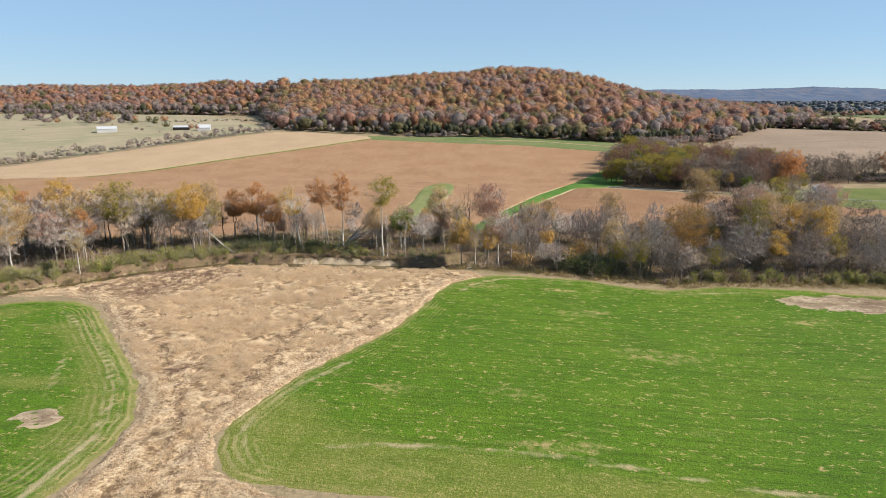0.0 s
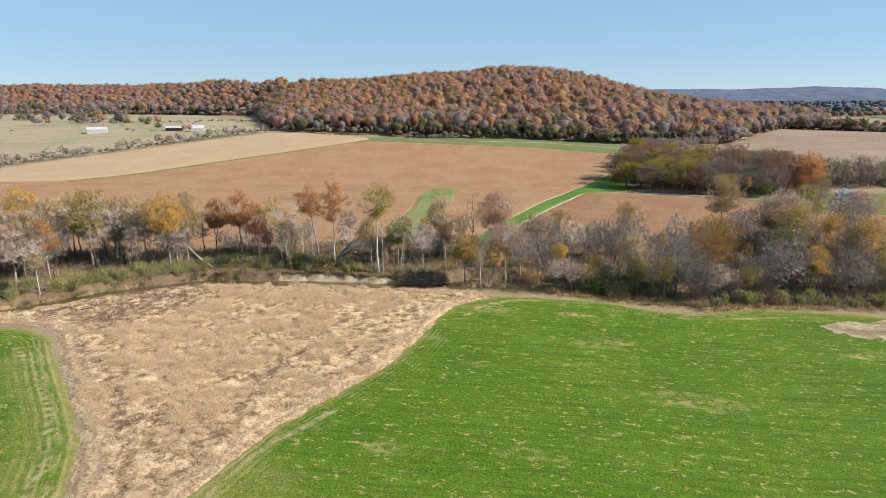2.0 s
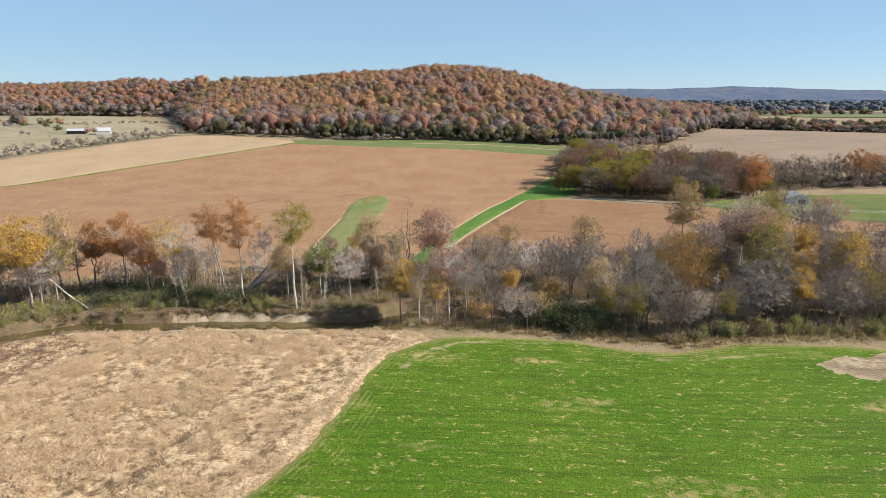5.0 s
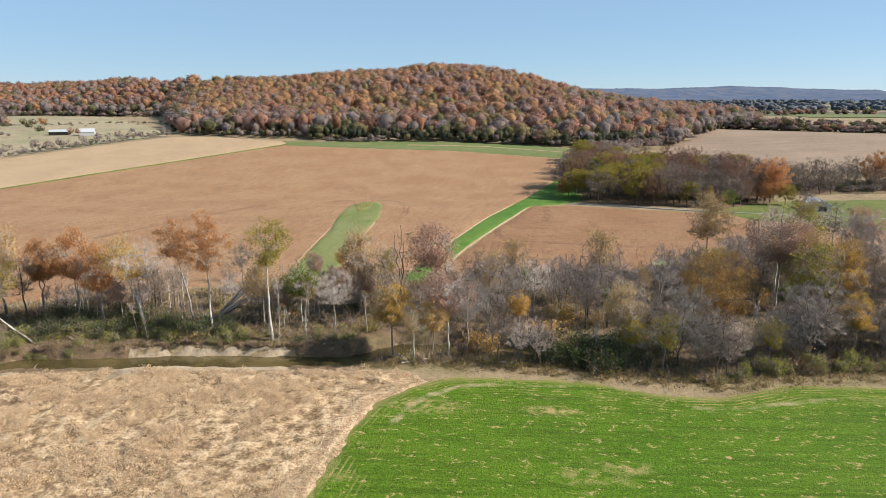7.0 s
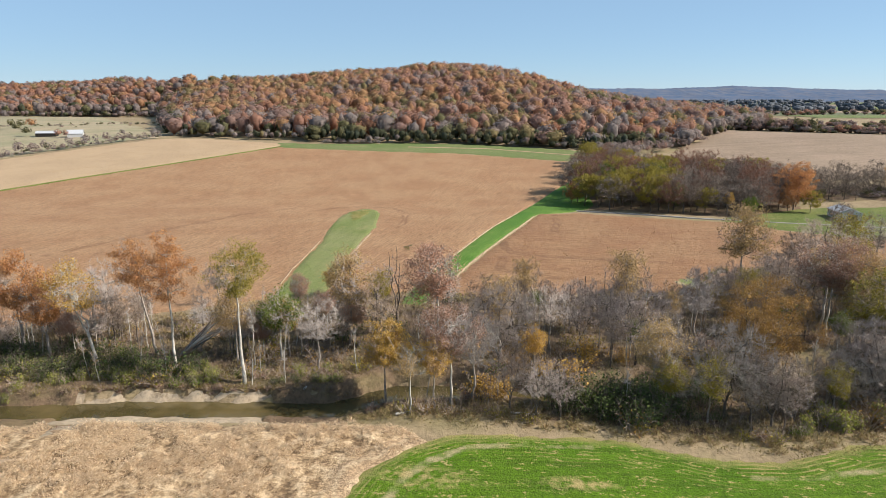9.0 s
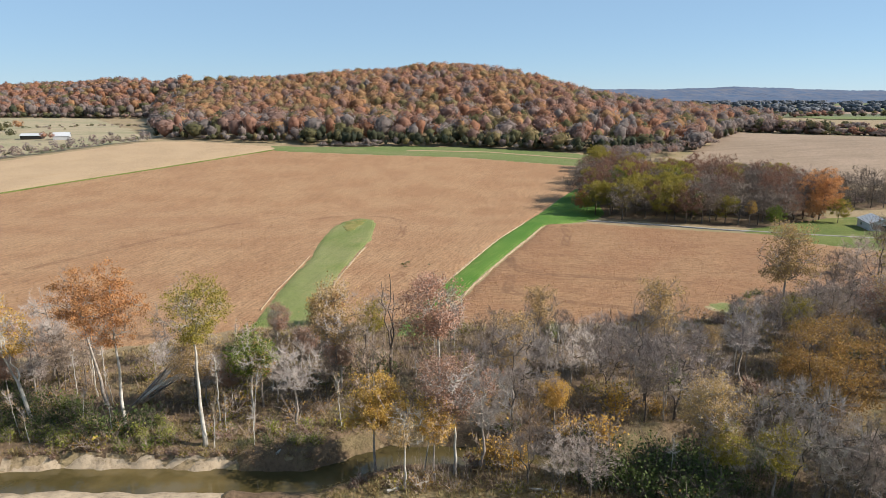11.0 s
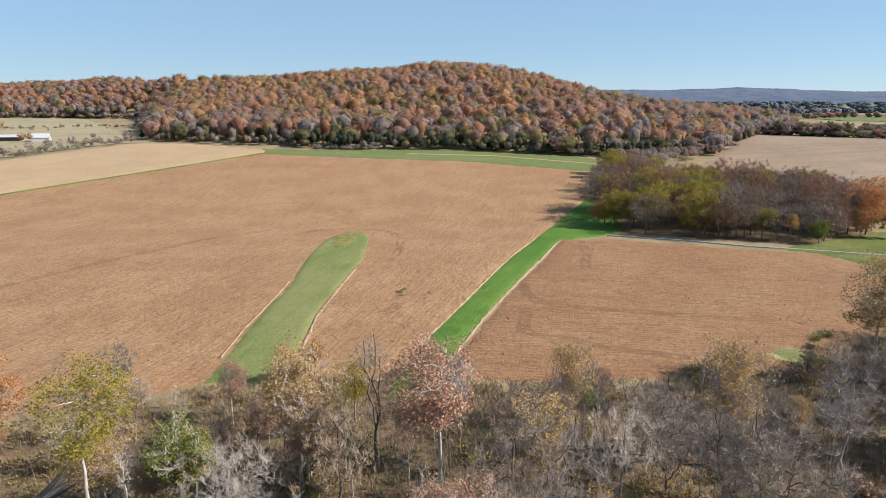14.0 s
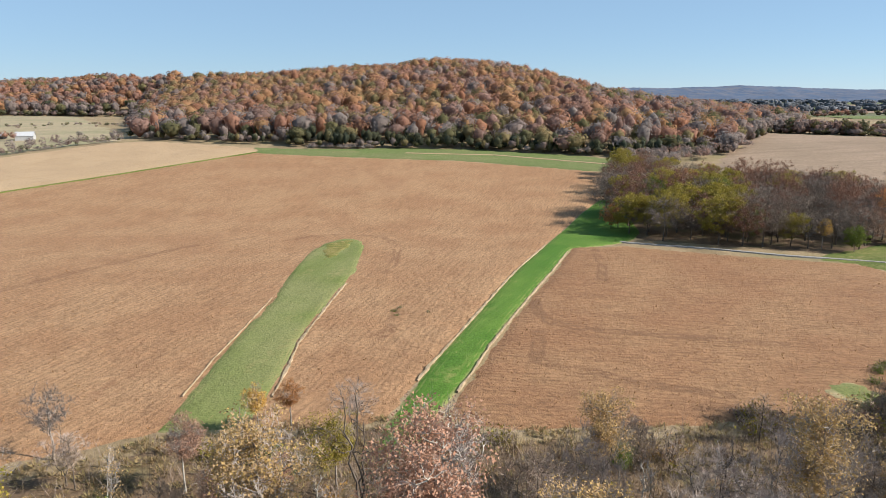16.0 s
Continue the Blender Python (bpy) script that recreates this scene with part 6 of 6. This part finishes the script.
def clumps_of(name, spots, blades, mat, label, category, seed, wide=0.17):
    """Fluffy matted clumps: short bent blades and plumes over a low dome. A spot is (x, y, height, radius)."""
    g = np.random.default_rng(seed)
    s = np.array(spots, float)
    n = len(s)
    a, rr = g.uniform(0, 2 * np.pi, (n, blades)), np.sqrt(g.random((n, blades)))
    x, y = s[:, 0, None] + np.cos(a) * rr * s[:, 3, None], s[:, 1, None] + np.sin(a) * rr * s[:, 3, None]
    c = np.stack([x, y, land(x, y) + 0.15 + s[:, 2, None] * (1 - 0.85 * rr ** 2) * g.uniform(0.5, 1.0, a.shape)], -1)
    lean = np.stack([np.cos(a) * rr, np.sin(a) * rr, 0.7 * np.ones_like(a)], -1) + g.normal(0, 0.5, c.shape)
    lean /= np.linalg.norm(lean, axis=-1, keepdims=True)
    side = np.cross(lean, g.normal(0, 1, c.shape))
    side /= np.linalg.norm(side, axis=-1, keepdims=True)
    k = (s[:, 3, None] * g.uniform(0.2, 0.5, a.shape))[..., None]
    v = np.stack([c - lean * k * 0.35 - side * k * wide, c + lean * k * 0.35, c - lean * k * 0.1 + side * k * wide], 2).reshape(-1, 3)
    me = bpy.data.meshes.new(name)
    me.from_pydata(v.tolist(), [], np.arange(len(v)).reshape(-1, 3).tolist())
    me.materials.append(mat)
    return tagged(new(name, me), label, category, kind="stuff")


q = np.random.default_rng(3)
N_REED = 44000
px, py = q.uniform(-116, 0, N_REED), q.uniform(38, 160, N_REED)
sd = inside(px, py, REED)
# two ditches run down the hollow; flat trampled ground lies between them and the wheat
DITCH_EAST = [(-30, 133), (-32.4, 123), (-35, 108.6), (-36, 96), (-36.7, 87), (-36.6, 77), (-35.2, 64), (-35, 45)]
DITCH_WEST = [(-76, 116), (-66, 105), (-60, 101), (-53, 91), (-46.3, 83.6), (-42, 74), (-38.5, 66)]
ditch = np.minimum(line_distance(px, py, DITCH_EAST), line_distance(px, py, DITCH_WEST)) + 0.6 * wave(px, py, 3.0, 0.5)
open_east = px > np.interp(py, [40, 64, 87, 109, 123, 133, 150, 160], [-35, -34.5, -35.5, -31, -27, -24, -14, -10])
open_west = px < np.interp(py, [40, 64, 84, 91, 101, 116, 124], [-38, -39, -47, -53.5, -61, -77, -86])
dense = 0.7 * knolls(px, py, 6.0, 11) + 0.9 * knolls(px + 0.5 * py, py, 1.9, 12)
purple = np.maximum(inside(px, py, [(-95, 130), (-88, 146), (-74, 152), (-62, 146), (-66, 131), (-77, 119)]), inside(px, py, [(-53.5, 92), (-49, 93), (-46, 88), (-48.6, 86)])) + 3 * wave(px, py, 4.0)
bare = open_east | open_west
ok = (sd > 0.8) & (dense > np.where(bare, 0.95, 0.66)) & (ditch > 1.0) & (purple < -1) & (inside(px, py, SAND_PATH) < 0.2) & (line_distance(px, py, CREEK) > 7.5)
pick = np.nonzero(ok)[0][:8200]
grand = np.clip(dense[pick] - 0.55, 0, 0.7) * np.where(bare[pick], 0.35, 1)
clumps_of("reed_grass", np.stack([px[pick], py[pick], q.uniform(0.4, 0.75, len(pick)) + 1.3 * grand, q.uniform(0.5, 0.9, len(pick)) + 0.6 * grand], -1), 52, L_REED, "dry pale tan reed grass in matted clumps", "reeds", 4, 0.13)
weeds = np.nonzero((sd > 0.6) & ((purple > 0) | ((ditch < 1.1) & (q.random(N_REED) < 0.5)) | ((np.abs(line_distance(px, py, CREEK) - 9) < 1.5) & (px > -66) & (q.random(N_REED) < 0.3))))[0][:6200]
clumps_of("dark_weeds", np.stack([px[weeds], py[weeds], q.uniform(0.4, 0.9, len(weeds)), q.uniform(0.6, 1.2, len(weeds))], -1), 16, L_WEED, "dark reddish-brown dead weeds", "weeds", 5)
sx, sy = q.uniform(-140, 120, 60000), q.uniform(120, 236, 60000)
inb = inside(sx, sy, BELT_AREA)
off = line_distance(sx, sy, CREEK)
edge = np.nonzero((inb > -3) & (off > 3.4) & ((inb < 9) | (q.random(60000) < 0.6)))[0][:11000]
tufts("sedge", np.stack([sx[edge], sy[edge], q.uniform(0.4, 1.2, len(edge)), q.uniform(0.4, 0.9, len(edge))], -1), 14, L_SEDGE, "brown sedge and weeds under the creek trees", "weeds", 6)
bk = np.nonzero((off > 2.8) & (off < 9) & (sx < -10) & (sy > np.interp(sx, [p[0] for p in CREEK], [p[1] for p in CREEK])))[0][:5200]
fr = np.nonzero((inb > -4.5) & (inb < 2.5) & (sx > -16) & (sx < 112) & (sy < 170) & (off > 3))[0][:1300]
bk = np.concatenate([bk, fr])
clumps_of("bank_weeds", np.stack([sx[bk], sy[bk], q.uniform(0.5, 1.4, len(bk)), q.uniform(0.5, 1.1, len(bk))], -1), 14, L_BANK, "olive and brown weeds on the creek bank", "weeds", 15)


def thicket(count, seed):
    """Fine leafless stems standing all through the belt."""
    g = np.random.default_rng(seed)
    x, y = g.uniform(-140, 120, count * 3), g.uniform(118, 240, count * 3)
    k = np.nonzero((inside(x, y, BELT_AREA) > 0) & (line_distance(x, y, CREEK) > 4.5) & ((x < -58) | (x > -12) | (g.random(count * 3) < 0.35)) & (knolls(x, y, 4.0, 8) > 0.25))[0][:count]
    n = len(k)
    tall = g.uniform(1.2, 4.2, n) * (0.6 + 0.6 * knolls(x[k], y[k], 9.0, 5))
    base = np.stack([x[k], y[k], land(x[k], y[k])], -1)
    tip = base + np.stack([g.normal(0, 0.28, n) * tall, g.normal(0, 0.28, n) * tall, tall], -1)
    side = np.stack([np.cos(x[k] * 9), np.sin(y[k] * 7), np.zeros(n)], -1) * 0.022
    fork = base * 0.45 + tip * 0.55
    off2 = fork + np.stack([g.normal(0, 0.5, n), g.normal(0, 0.5, n), g.uniform(0.4, 1.2, n)], -1)
    off3 = fork + np.stack([g.normal(0, 0.5, n), g.normal(0, 0.5, n), g.uniform(0.2, 1.0, n)], -1)
    v = np.stack([base - side, base + side, tip, fork - side * 0.7, fork + side * 0.7, off2, fork - side * 0.6, fork + side * 0.6, off3], 1).reshape(-1, 3)
    me = bpy.data.meshes.new("thicket")
    me.from_pydata(v.tolist(), [], np.arange(len(v)).reshape(-1, 3).tolist())
    me.materials.append(L_STEM)
    tagged(new("thicket", me), "leafless grey-brown thicket of thin stems", "brush", kind="stuff")


thicket(36000, 31)
# soybean plants nearest the creek, in their rows


def crop_rows(outline, turn, count, seed):
    g = np.random.default_rng(seed)
    along, across = g.uniform(-140, 140, count), np.round(g.uniform(-140, 140, count) / 0.9) * 0.9 + g.normal(0, 0.16, count)
    cx, cy = 10, 255
    x = cx + along * math.cos(radians(turn)) + across * math.sin(radians(turn))
    y = cy + along * math.sin(radians(turn)) - across * math.cos(radians(turn))
    fade = g.random(count) > np.clip((y - 225) / 110, 0, 1)
    k = np.nonzero((inside(x, y, outline) > 0.6) & (inside(x, y, STRIP_A) < -0.5) & fade & (np.abs(x) < 110))[0]
    return np.stack([x[k], y[k], g.uniform(0.35, 0.7, len(k)), g.uniform(0.25, 0.5, len(k))], -1)


soy = np.concatenate([crop_rows(SOY, 73, 70000, 21), crop_rows(SOY_R, -8, 110000, 22)])
tufts("soybean_plants", soy, 4, L_SOY, "dry reddish-tan soybean plants in rows", "crop plants", 8, 0.26)
# wheat tufts where the flight begins and along the rows
wx, wy = q.uniform(-48, 110, 60000), np.round(q.uniform(58, 152, 60000) / 0.5) * 0.5
wok = np.nonzero((inside(wx, wy, WHEAT_R) > 1.0) & (wave(wx, wy, 6.0, 0.3) > -0.5))[0][:11000]
tufts("wheat_plants", np.stack([wx[wok], wy[wok], q.uniform(0.22, 0.36, len(wok)), q.uniform(0.2, 0.35, len(wok))], -1), 4, L_WHEAT, "tufts of young green wheat in rows", "crop plants", 9, 0.25)
